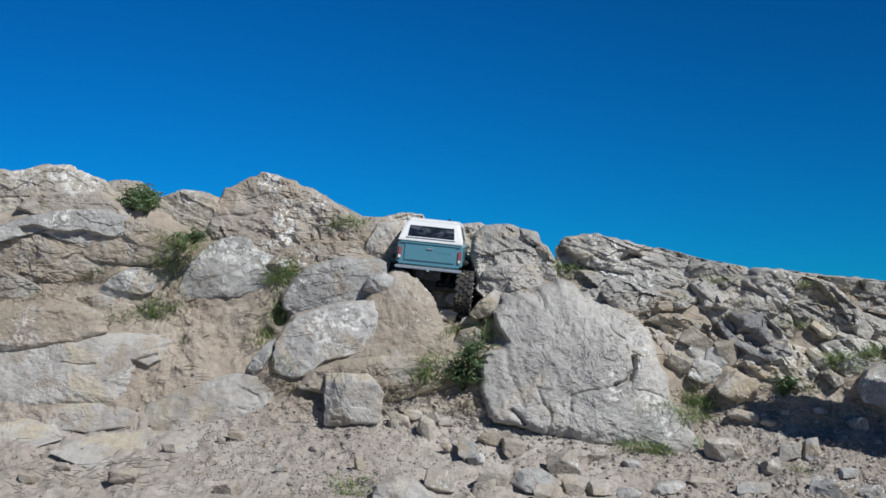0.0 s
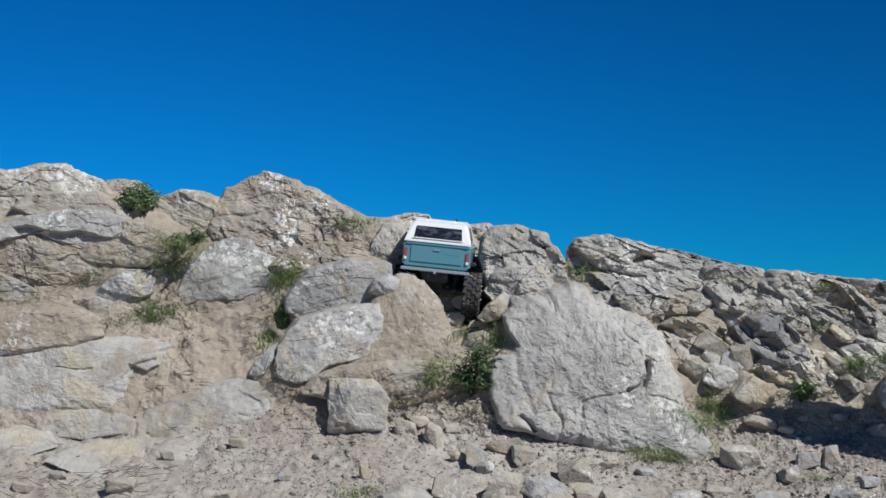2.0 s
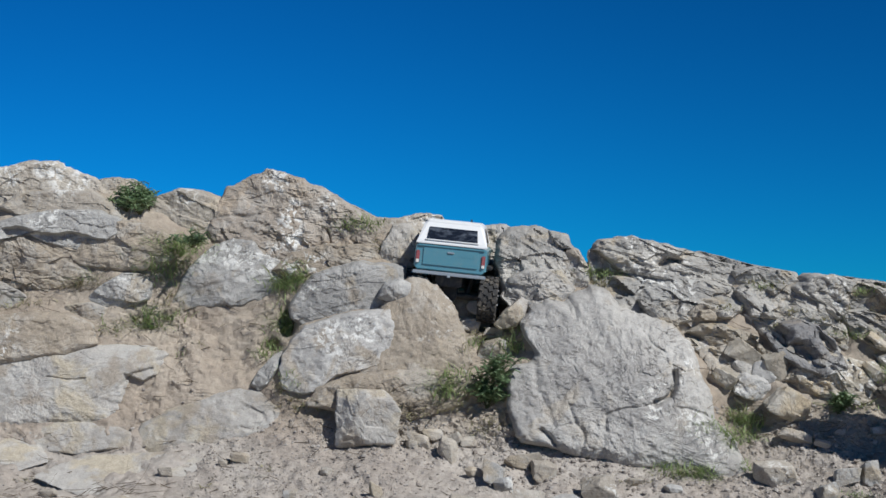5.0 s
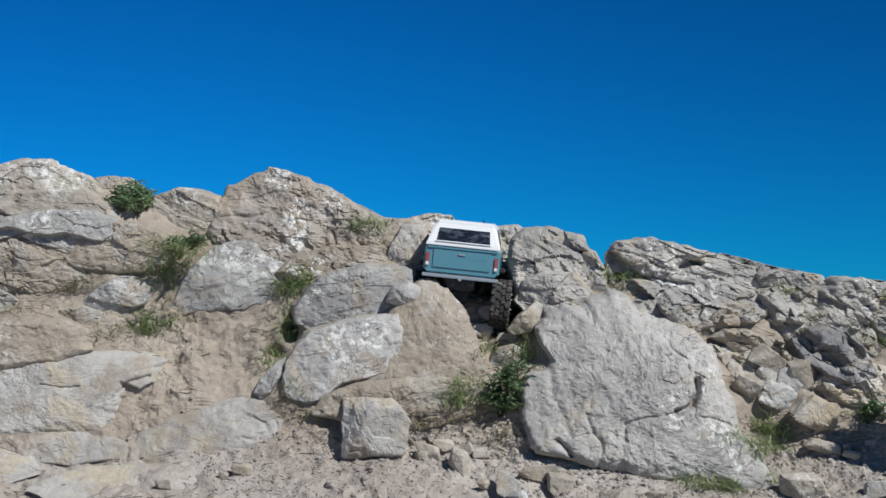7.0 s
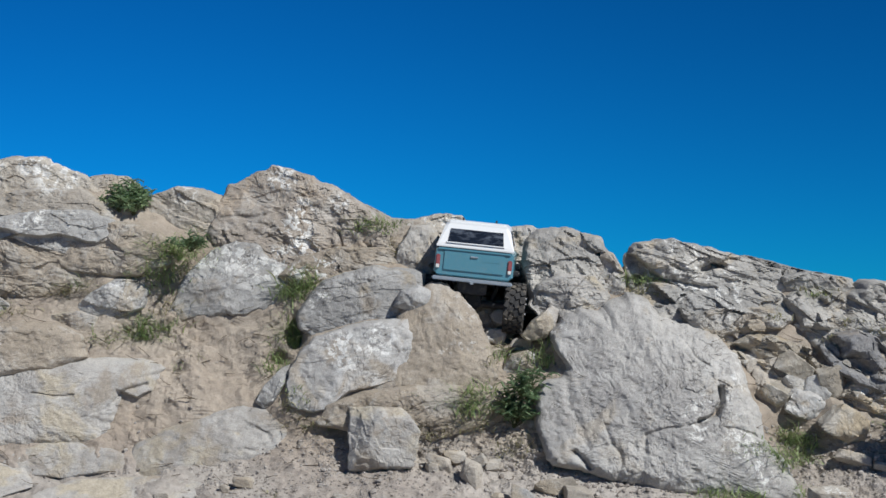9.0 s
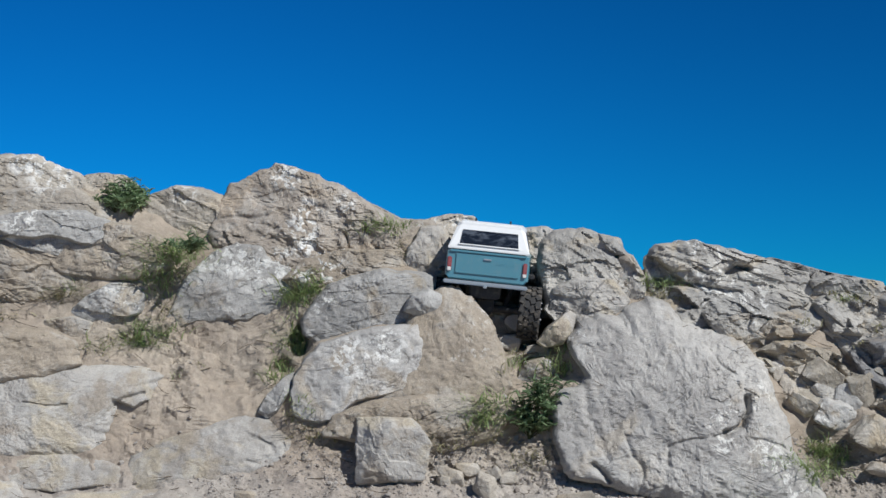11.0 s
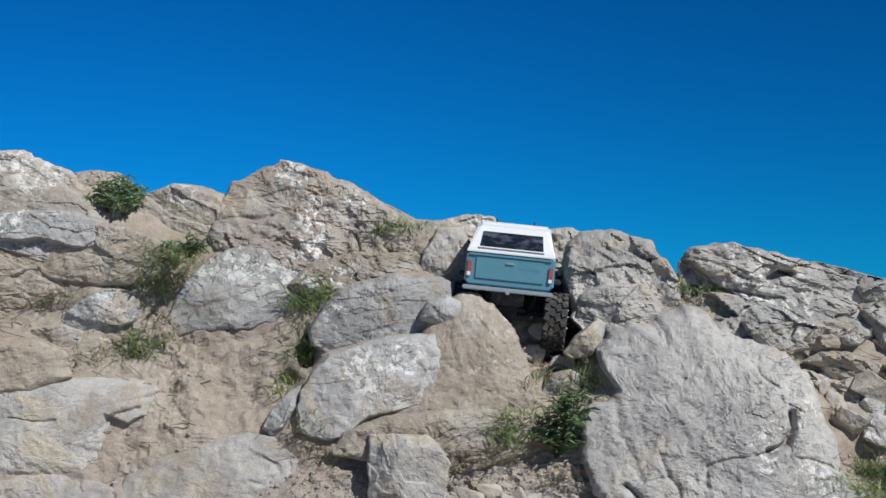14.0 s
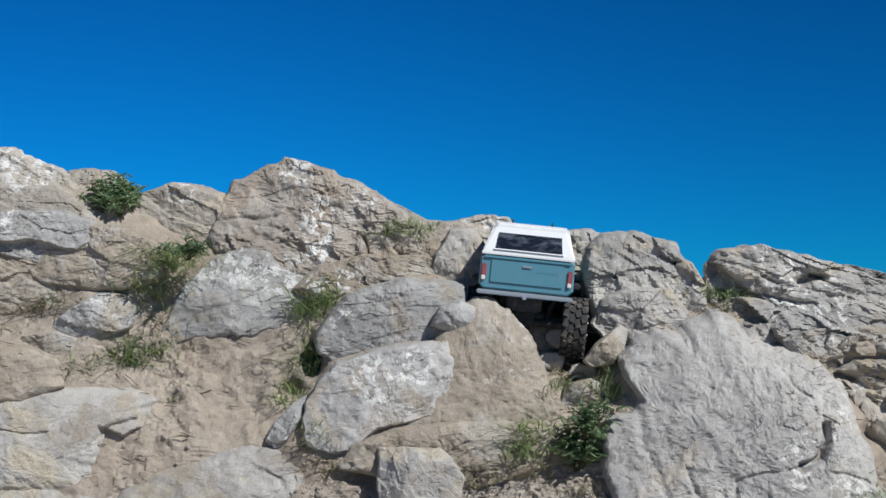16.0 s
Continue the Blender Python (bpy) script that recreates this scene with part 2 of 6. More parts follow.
def value_noise(p, k=0):
    """Smooth noise between -1 and 1 at the rows of p."""
    i = np.floor(p).astype(np.int64)
    f = p - i
    f = f * f * f * (f * (f * 6 - 15) + 10)
    out = np.zeros(len(p))
    for dx in (0, 1):
        for dy in (0, 1):
            for dz in (0, 1):
                w = np.abs(1 - dx - f[:, 0]) * np.abs(1 - dy - f[:, 1]) * np.abs(1 - dz - f[:, 2])
                out += w * hash3(i[:, 0] + dx, i[:, 1] + dy, i[:, 2] + dz, k)
    return out * 2 - 1


def fbm(p, octaves=4, gain=0.5, k=0):
    total, amp = np.zeros(len(p)), 1.0
    turn = np.array([[0.8, 0.6, 0], [-0.48, 0.64, 0.6], [0.36, -0.48, 0.8]])
    for o in range(octaves):
        total += amp * value_noise(p, k + o)
        p, amp = (p @ turn) * 2.03 + 7.1, amp * gain
    return total


def chips(p, k=0, slope=1.0, offset=1.0):
    """Broken faces: every cell of space has a small plane of its own. Returns the height and the distance to the cell's border."""
    i = np.floor(p).astype(np.int64)
    best, second = np.full(len(p), 1e9), np.full(len(p), 1e9)
    height = np.zeros(len(p))
    for dx in (-1, 0, 1):
        for dy in (-1, 0, 1):
            for dz in (-1, 0, 1):
                c = i + (dx, dy, dz)
                seed = np.stack([c[:, a] + hash3(c[:, 0], c[:, 1], c[:, 2], k + 11 * a) for a in range(3)], 1)
                d = ((p - seed) ** 2).sum(1)
                tilt = np.stack([hash3(c[:, 0], c[:, 1], c[:, 2], k + 40 + 7 * a) - 0.5 for a in range(3)], 1)
                h = hash3(c[:, 0], c[:, 1], c[:, 2], k + 90) * offset - 0.5 * offset + slope * ((p - seed) * tilt).sum(1)
                near = d < best
                second = np.where(near, best, np.minimum(second, d))
                height = np.where(near, h, height)
                best = np.where(near, d, best)
    return height, np.sqrt(second) - np.sqrt(best)


def mesh_from(name, verts, faces, mat, smooth=True):
    me = bpy.data.meshes.new(name)
    me.from_pydata(verts.tolist() if isinstance(verts, np.ndarray) else verts, [], faces.tolist() if isinstance(faces, np.ndarray) else faces)
    me.materials.append(mat)
    if smooth:
        me.polygons.foreach_set("use_smooth", np.ones(len(me.polygons), dtype=bool))
    me.update()
    return me


def part(name, bm, material, parent, label=""):
    me = bpy.data.meshes.new(name)
    bm.to_mesh(me)
    bm.free()
    me.materials.append(material)
    ob = new(name, me)
    ob.parent = parent
    return tagged(ob, label)


def grid_faces(rows, cols, wrap=False):
    r = np.arange(rows - 1)[:, None]
    c = np.arange(cols if wrap else cols - 1)[None, :]
    a, b = r * cols + c, r * cols + (c + 1) % cols
    return np.stack([a, b, b + cols, a + cols], -1).reshape(-1, 4)


# ---- the hillside ----
RIDGE_X = [-2.774, -1.788, -1.293, -0.879, -0.647, -0.517, -0.368, -0.235, 0.027, 0.189, 0.319, 0.434, 0.676, 0.997, 1.267, 1.640, 2.926]
RIDGE_Z = [0.954, 0.971, 0.976, 0.946, 0.929, 0.963, 0.921, 0.845, 0.820, 0.795, 0.759, 0.795, 0.738, 0.697, 0.675, 0.656, 0.632]
FACE_Z = [0.000, 0.116, 0.131, 0.205, 0.288, 0.379, 0.535, 0.779, 1.031, 1.118, 2.000]
FACE_Y = [4.384, 4.984, 5.163, 5.380, 5.547, 5.603, 5.666, 5.750, 5.834, 5.865, 6.465]


def ridge_z(x):
    return np.interp(x, RIDGE_X, RIDGE_Z)


def face_y(z, x=None):
    """How far back the bank lies at a height; a shelf is let into it where the toy truck stands."""
    y = np.interp(z, FACE_Z, FACE_Y)
    if x is not None:
        inside = np.clip((x + 0.185) / 0.03, 0, 1) * np.clip((0.125 - x) / 0.03, 0, 1)
        y = y + inside * np.interp(z, [0.57, 0.645, 0.9, 1.1], [0, 0.44, 0.42, 0.2])
        for hx, hz, wx, wz, depth in ((0.066, 0.545, 0.035, 0.025, 0.09), (-0.462, 0.60, 0.016, 0.035, 0.07), (-0.50, 0.545, 0.02, 0.02, 0.05)):  # dark hollows
            y = y + depth * np.exp(-(((x - hx) / wx) ** 2) - ((z - hz) / wz) ** 2)
    return y


def relief(p):
    """Lumps, clods and grit of the bank."""
    n = 0.02 * fbm(p * 3.1, 3, 0.5, 3) + 0.013 * fbm(p * 13.0, 3, 0.55, 9)
    h, edge = chips(p * 11.0, 5, 0.8)
    rough = np.clip(value_noise(p * 2.3, 31) * 2 + 0.4, 0, 1)
    up = np.clip((p[:, 2] - 0.24) / 0.1, 0, 1)  # the bank is cloddy, the path trodden flat
    rough = rough * (1 - 0.75 * np.clip((-0.38 - p[:, 0]) / 0.12, 0, 1) * np.clip((0.66 - p[:, 2]) / 0.1, 0, 1))  # dust lies smooth round the cream slabs
    n += rough * (0.6 + 0.4 * up) * (0.013 * h - 0.0035 * np.clip(1 - edge * 9, 0, 1))
    h2, _ = chips(p * 31.0, 8, 1.0)
    n += (0.35 + rough) * (0.003 + 0.007 * up) * h2
    h3, _ = chips(p * 75.0, 12, 1.0)
    return n + 0.0035 * fbm(p * 55.0, 2, 0.6, 17) + (0.001 + (0.001 + 0.005 * rough) * up + 0.006 * np.clip((p[:, 0] - 0.3) / 0.4, 0, 1) * np.clip((0.42 - p[:, 2]) / 0.1, 0, 1)) * h3


SOIL_X0, SOIL_STEP = -1.7, 0.008
SOIL_Y = np.zeros((0, 0))  # how much nearer the soil lies where it has washed in between the rocks
FRONT = []


def wash_in(depth=0.003, reach=4.5):
    """Soil fills the gaps between the boulders up to a smooth surface."""
    w, h = 420, 130
    x = SOIL_X0 + SOIL_STEP * np.arange(w)
    z = SOIL_STEP * np.arange(h)
    gx, gz = np.meshgrid(x, z, indexing="ij")
    bare = face_y(gz.ravel()).reshape(w, h)
    near = bare.copy()
    for v in FRONT:
        i = np.clip(np.rint((v[:, 0] - SOIL_X0) / SOIL_STEP).astype(int), 0, w - 1)
        j = np.clip(np.rint(v[:, 2] / SOIL_STEP).astype(int), 0, h - 1)
        np.minimum.at(near, (i, j), v[:, 1])
    k = np.arange(-12, 13)
    kernel = np.exp(-0.5 * (k / reach) ** 2)
    kernel /= kernel.sum()
    smooth = near - bare
    for axis in (0, 1):
        smooth = np.apply_along_axis(lambda row: np.convolve(np.pad(row, 12, mode="edge"), kernel, "valid"), axis, smooth)
    rock = near < bare - 0.004
    inner = rock.copy()
    for _ in range(2):
        inner = inner & np.roll(inner, 1, 0) & np.roll(inner, -1, 0) & np.roll(inner, 1, 1) & np.roll(inner, -1, 1)
    smooth = np.minimum(smooth + depth * np.clip(-smooth / 0.02, 0, 1), 0)
    smooth = np.where(inner, np.minimum(np.maximum(smooth, near - bare + 0.022), 0), smooth)
    fine = np.exp(-0.5 * (k / 1.3) ** 2)
    fine /= fine.sum()
    for axis in (0, 1):
        smooth = np.apply_along_axis(lambda row: np.convolve(np.pad(row, 12, mode="edge"), fine, "valid"), axis, smooth)
    keep = np.ones((w, h))
    for x0, x1, z0, z1 in ((-0.21, 0.17, 0.57, 1.2), (-0.40, -0.20, 0.0, 0.42), (0.10, 0.75, 0.0, 0.34)):  # the truck's cleft, the lone block, the big boulder's toe
        keep *= 1 - np.clip((gx - x0) / 0.03, 0, 1) * np.clip((x1 - gx) / 0.03, 0, 1) * np.clip((gz - z0) / 0.03 + (z0 == 0), 0, 1) * np.clip((z1 - gz) / 0.03, 0, 1)
    for hx, hz, wx, wz in ((0.066, 0.545, 0.05, 0.035), (-0.462, 0.60, 0.03, 0.04), (-0.50, 0.545, 0.03, 0.03)):
        keep *= 1 - np.exp(-(((gx - hx) / wx) ** 2) - ((gz - hz) / wz) ** 2)
    soft = inner.astype(float)
    for axis in (0, 1):
        soft = np.apply_along_axis(lambda row: np.convolve(np.pad(row, 12, mode="edge"), kernel, "valid"), axis, soft)
    return smooth * keep, inner, np.clip(soft * 1.8, 0, 1)


def covered(x, z):
    """Whether a boulder stands in front of the bank there."""
    i = np.clip(np.rint((np.asarray(x) - SOIL_X0) / SOIL_STEP).astype(int), 0, ROCK_THERE.shape[0] - 1)
    j = np.clip(np.rint(np.asarray(z) / SOIL_STEP).astype(int), 0, ROCK_THERE.shape[1] - 1)
    return ROCK_THERE[i, j]


def bank(x, z):
    """Points of the bank for arrays of x and nominal height z, with its relief."""
    y = face_y(z, x)
    p = np.stack([x, y, z], 1)
    n = relief(p)
    if len(SOIL_Y):
        i, j = (x - SOIL_X0) / SOIL_STEP, z / SOIL_STEP
        inside = (i >= 0) & (i < SOIL_Y.shape[0] - 1.01) & (j < SOIL_Y.shape[1] - 1.01) & (j >= 0)
        i, j = np.where(inside, i, 0), np.where(inside, j, 0)
        a, b = i.astype(int), j.astype(int)
        fi, fj = i - a, j - b
        soil = (SOIL_Y[a, b] * (1 - fi) + SOIL_Y[a + 1, b] * fi) * (1 - fj) + (SOIL_Y[a, b + 1] * (1 - fi) + SOIL_Y[a + 1, b + 1] * fi) * fj
        washed = np.where(inside, np.minimum(soil, 0), 0)
        p[:, 1] = y + washed
        n = n * (1 - 0.88 * np.where(inside, NEAR_ROCK[a, b], 0))
    flat = np.clip((0.34 - z) / 0.3, 0, 1)
    p[:, 1] -= n * (0.85 - 0.6 * flat) - 0.004 * (1 - flat)
    p[:, 2] += n * (0.45 + 0.4 * flat)
    return p


def spread(inner, step, outer, growth=1.25):
    """Even steps within the middle stretch, widening beyond it."""
    mid = np.arange(inner[0], inner[1] + step / 2, step)
    out, s = [], step
    x = 0.0
    while x < outer:
        s *= growth
        x += s
        out.append(x)
    out = np.array(out)
    return np.concatenate([inner[0] - out[::-1], mid, inner[1] + out])


def build_ground():
    xs = spread((-1.45, 1.5), 0.005, 900)
    front = -np.array([0.006 * 1.16 ** k * 6 for k in range(62)][::-1])  # away from the foot, towards and behind the camera
    face = np.linspace(0, 1, 270)
    back = np.array([0.012 * 1.2 ** k for k in range(62)])
    rows = []
    top = ridge_z(xs)
    for d in front:
        y = FACE_Y[0] + d
        p = np.stack([xs, np.full(len(xs), y), np.zeros(len(xs))], 1)
        fade = np.clip(1 + d / 0.7, 0, 1)
        p[:, 2] += fade * (relief(p) * 0.8)
        rows.append(p)
    for f in face:
        rows.append(bank(xs, f * top))
    for d in back:
        y0 = face_y(top, xs)
        p = np.stack([xs, y0 + d, top], 1)
        fall = np.minimum(0.12 * d + 0.004 * d * d, top + 0.35 * np.minimum(d / 60, 1))
        keep = np.clip(1 - d / 2.0, 0, 1)
        n = relief(np.stack([xs, y0, top], 1)) * keep
        p[:, 1] -= n * 0.85
        p[:, 2] += n * 0.45 - fall
        rows.append(p)
    v = np.concatenate(rows)
    me = mesh_from("ground", v, grid_faces(len(rows), len(xs)), SOIL)
    me.set_sharp_from_angle(angle=radians(16))
    ob = new("ground", me)
    tagged(ob, "dry brown stony earth bank rising from flat dirt", "ground", kind="structure")


# ---- rocks ----


def outline_radius(outline, angles):
    """Distance from the origin to the outline along each angle."""
    a = np.array(outline)
    b = np.roll(a, -1, 0)
    d = np.stack([np.cos(angles), np.sin(angles)], 1)
    e = b - a
    den = d[:, None, 0] * e[None, :, 1] - d[:, None, 1] * e[None, :, 0]
    den = np.where(np.abs(den) < 1e-9, 1e-9, den)
    t = (a[None, :, 0] * e[None, :, 1] - a[None, :, 1] * e[None, :, 0]) / den
    u = (a[None, :, 0] * d[:, None, 1] - a[None, :, 1] * d[:, None, 0]) / den
    ok = (u >= -1e-6) & (u <= 1 + 1e-6) & (t > 0)
    return np.where(ok, t, 0).max(1)


def along(px, pz, line):
    """Distance of points from a broken line."""
    best = np.full(len(px), 1e9)
    for (x0, z0), (x1, z1) in zip(line, line[1:]):
        dx, dz = x1 - x0, z1 - z0
        s = np.clip(((px - x0) * dx + (pz - z0) * dz) / (dx * dx + dz * dz), 0, 1)
        best = np.minimum(best, np.hypot(px - x0 - s * dx, pz - z0 - s * dz))
    return best


def boulder(name, label, at, outline, bulge, mat, seed, lean=0.18, step=0.0036, power=4.5, facets=5, rough=1.0, cracks=(), group="", foot=0.06, grain=0.002, crag=0.0, dip=None, layers=1.0, brow=None, slants=(), edge=1.0):
    """A weathered boulder set in the bank: its outline in the upright plane, a bulging front of broken faces, a buried back."""
    rng = np.random.default_rng(seed)
    size = np.abs(np.array(outline)).max()
    cells = int(np.clip(1.7 * size / step, 26, 190))
    shift = rng.uniform(-50, 50, 3)
    a, b = np.meshgrid(np.linspace(-1, 1, cells + 1), np.linspace(-1, 1, cells + 1), indexing="ij")
    a, b = a.ravel(), b.ravel()
    rr = np.maximum(np.abs(a), np.abs(b))
    ang = np.arctan2(b, a)
    wide = np.abs(a) >= np.abs(b)  # square cells spread over the disc, so that there is no pole
    safe = np.where(rr < 1e-9, 1.0, np.where(wide, a, b))
    ang = np.where(wide, math.pi / 4 * b / safe + np.where(a < 0, math.pi, 0), math.pi / 2 - math.pi / 4 * a / safe + np.where(b < 0, math.pi, 0))
    look_up = np.linspace(-math.pi, 2 * math.pi, 1500)
    table = outline_radius(outline, look_up)
    table = 0.25 * np.roll(table, 3) + 0.5 * table + 0.25 * np.roll(table, -3)
    ring = np.stack([np.cos(look_up) * table, 0 * table, np.sin(look_up) * table], 1) + shift
    table = table * (1 + edge * (0.05 * (0.3 + 0.7 * rough) * value_noise(ring * 16, 1) + 0.035 * (0.3 + 0.7 * rough) * value_noise(ring * 45, 2) + 0.016 * value_noise(ring * 110, 3)))
    r = np.interp(ang, look_up, table)
    px, pz = rr * np.cos(ang) * r, rr * np.sin(ang) * r
    dome = np.sqrt(np.clip(1 - rr ** power, 0, 1))
    h = dome.copy()
    for k in range(facets + 4):  # broad broken faces
        a = rng.uniform(0, 2 * math.pi)
        n = rng.uniform(0.15, 0.95)
        plane = rng.uniform(0.78, 1.05) - n * (px * math.cos(a) + pz * math.sin(a)) / size * 0.8
        h = -np.log(np.exp(-45 * h) + np.exp(-45 * plane)) / 45
    for turn, steep, reach in slants:
        plane = reach - steep * (px * math.cos(radians(turn)) + pz * math.sin(radians(turn))) / size * 0.8
        h = -np.log(np.exp(-30 * h) + np.exp(-30 * plane)) / 30
    rise = np.clip((pz - pz.min()) / (pz.max() - pz.min()), 0, 1)
    h = np.clip(h, 0, 2) * bulge * (foot + (1 - foot) * np.sqrt(rise))
    p = np.stack([px, -h, pz], 1) + shift
    body = np.clip(dome * 1.6, 0, 1)
    c1, e1 = chips(p * 7.0, seed, 1.2, 0.3)
    c2, e2 = chips(p * np.array([19.0, 19.0, 24.0]), seed + 5, 1.2)
    c3, _ = chips(p * 55.0, seed + 8, 1.0)
    patchy = np.clip(0.55 + 0.9 * value_noise(p * 5, seed + 2), 0, 1)
    n = 0.018 * c1 * np.clip(e1 * 3, 0, 1) + 0.007 * patchy * c2 + 0.0035 * (0.3 + patchy) * c3 - 0.003 * patchy * np.clip(1 - e1 * 10, 0, 1) - 0.002 * np.clip(1 - e2 * 7, 0, 1) * patchy
    n += 0.013 * fbm(p * 5, 3, 0.45, seed) + 0.0022 * fbm(p * 60, 3, 0.7, seed + 3)
    q = (pz * 0.94 + px * rng.uniform(-0.35, 0.35) + 0.016 * fbm(p * 9, 3, 0.5, seed + 6)) / 0.034
    if crag:  # sharp broken faces
        c4, _ = chips(p * np.array([12.0, 12.0, 17.0]), seed + 31, 2.0, 0.35)
        c5, _ = chips(p * np.array([31.0, 31.0, 40.0]), seed + 33, 2.0, 0.35)
        n += crag * (0.015 * c4 + 0.007 * c5 + 0.003 * c3) * (0.45 if dip is not None else 1.0)
    if dip is not None:  # broken layers that run down to one side
        c, s = math.cos(radians(dip)), math.sin(radians(dip))
        bend = 0.03 * fbm(p * 3.5, 2, 0.5, seed + 51)
        u, v = px * c - pz * s, px * s + pz * c + bend
        rock = np.stack([u + shift[0], h + shift[1], v + shift[2]], 1)
        c6, _ = chips(rock * np.array([6.0, 8.0, 14.0]), seed + 61, 1.5, 0.9)
        c7, _ = chips(rock * np.array([15.0, 18.0, 34.0]), seed + 67, 1.6, 0.8)
        q3 = v / 0.062 + 0.8 * value_noise(rock * 6, seed + 71)
        lip = np.clip(0.3 + 1.2 * value_noise(rock * np.array([5.0, 5.0, 9.0]), seed + 73), 0, 1)
        n += layers * (0.045 * c6 + 0.018 * c7) + 0.014 * layers * lip * (layers > 0.5) * (1 - (q3 - np.floor(q3)))
    ledge = np.clip(0.2 + 1.3 * value_noise(p * 6, seed + 9), 0, 1)
    n += 0.0018 * ledge * (1 - np.clip((q - np.floor(q)) * 1.15, 0, 1))
    q2 = (pz * 0.6 - px * 0.8 + 0.012 * fbm(p * 12, 3, 0.5, seed + 7)) / 0.05
    n += 0.0016 * np.clip(value_noise(p * 5, seed + 12) * 1.5, 0, 1) * (1 - np.clip((q2 - np.floor(q2)) * 1.1, 0, 1))
    n *= rough * min(1.0, (size / 0.2) ** 0.6)
    h = h + (n + grain * fbm(p * np.array([30, 30, 30]), 5, 0.7, seed + 21)) * body
    if brow:  # an overhanging edge with a hollow below it
        line, hollow = brow
        rim_z = np.interp(px, [a for a, _ in line], [b for _, b in line]) + 0.006 * value_noise(p * 30, seed + 81) + 0.01 * value_noise(p * 9, seed + 82)
        ends = np.clip((px - line[0][0]) / 0.02, 0, 1) * np.clip((line[-1][0] - px) / 0.02, 0, 1)
        h -= hollow * ends * np.clip((rim_z - pz) / 0.006, 0, 1)
    for line, width, depth in cracks:
        wob = width * (1 + 0.5 * value_noise(p * 30, 6))
        d = along(px + 0.006 * value_noise(p * 25, 4), pz + 0.006 * value_noise(p * 25, 5), line)
        h -= depth * np.exp(-((d / wob) ** 2))
    v = np.stack([px, -h + lean * pz, pz], 1)
    FRONT.append(v + np.array(at))
    n1 = cells + 1
    faces = grid_faces(n1, n1)[:, ::-1].tolist()
    rim = [k * n1 for k in range(cells)] + [cells * n1 + k for k in range(cells)] + [k * n1 + cells for k in range(cells, 0, -1)] + list(range(cells, 0, -1))
    deep = max(0.06, bulge * 0.8)
    base, loop = len(v), rim
    for shrink, depth in ((0.97, 0.03), (0.8, 0.5), (0.4, 1.0)):  # the buried back
        q = v[rim] * (shrink, 0, shrink)
        q[:, 1] = depth * deep + 0.012 + lean * q[:, 2]
        nxt = list(range(base, base + len(rim)))
        faces += [[loop[k], loop[(k + 1) % len(rim)], nxt[(k + 1) % len(rim)], nxt[k]] for k in range(len(rim))]
        v = np.concatenate([v, q])
        base, loop = base + len(rim), nxt
    faces.append(loop)
    me = mesh_from(name, v, faces, mat, crag == 0 and dip is None)
    me.set_sharp_from_angle(angle=radians(20))
    ob = new(name, me)
    ob.location = at
    return tagged(ob, label, "rock", group)


CUBE = {}


def cube_ball(n):
    """Directions and quads of a ball made from a cube with n cells to a side."""
    if n not in CUBE:
        index, dirs, faces = {}, [], []
        for axis in range(3):
            for sign in (-1, 1):
                ids = np.zeros((n + 1, n + 1), int)
                for i in range(n + 1):
                    for j in range(n + 1):
                        q = [0, 0, 0]
                        q[axis], q[(axis + 1) % 3], q[(axis + 2) % 3] = sign * n, 2 * i - n, 2 * j - n
                        key = tuple(q)
                        if key not in index:
                            index[key] = len(dirs)
                            dirs.append([math.tan(c / n * math.pi / 4) for c in q])
                        ids[i, j] = index[key]
                for i in range(n):
                    for j in range(n):
                        f = [ids[i, j], ids[i + 1, j], ids[i + 1, j + 1], ids[i, j + 1]]
                        faces.append([int(k) for k in (f if sign > 0 else f[::-1])])
        d = np.array(dirs)
        CUBE[n] = d / np.linalg.norm(d, axis=1)[:, None], faces
    return CUBE[n]


def stone_points(seed, size, cells, planes=9, sharp=16, rough=1.0, cuts=()):
    """Vertices of an angular stone of the given width, depth and height."""
    rng = np.random.default_rng(seed)
    d, faces = cube_ball(cells)
    total = np.zeros(len(d))
    base = np.concatenate([np.eye(3), -np.eye(3)]) + rng.normal(0, 0.22, (6, 3))
    extra = rng.normal(0, 1, (planes, 3))
    for k, n in enumerate(np.concatenate([base, extra])):
        n = n / np.linalg.norm(n)
        reach = rng.uniform(0.82, 1.0) if k < 6 else rng.uniform(0.85, 1.18)
        total += np.clip(d @ n / reach, 0, None) ** sharp
    for nx, ny, nz, reach in cuts:  # broken-off corners
        n = np.array([nx, ny, nz])
        total += np.clip(d @ (n / np.linalg.norm(n)) / reach, 0, None) ** sharp
    v = d * (total ** (-1 / sharp))[:, None]
    v = v * np.array(size) * 0.5
    s = max(size)
    q = v + rng.uniform(-40, 40, 3)
    if cells >= 8:
        c1, e1 = chips(q * (2.6 / s), seed, 1.1)
        c2, _ = chips(q * (8.0 / s), seed + 3, 1.1)
        n = 0.07 * c1 + 0.035 * c2 + 0.03 * fbm(q * (7.0 / s), 4, 0.55, seed)
    else:
        n = 0.10 * fbm(q * (3.0 / s), 2, 0.5, seed)
    return v + d * (n * s * 0.5 * rough)[:, None], faces


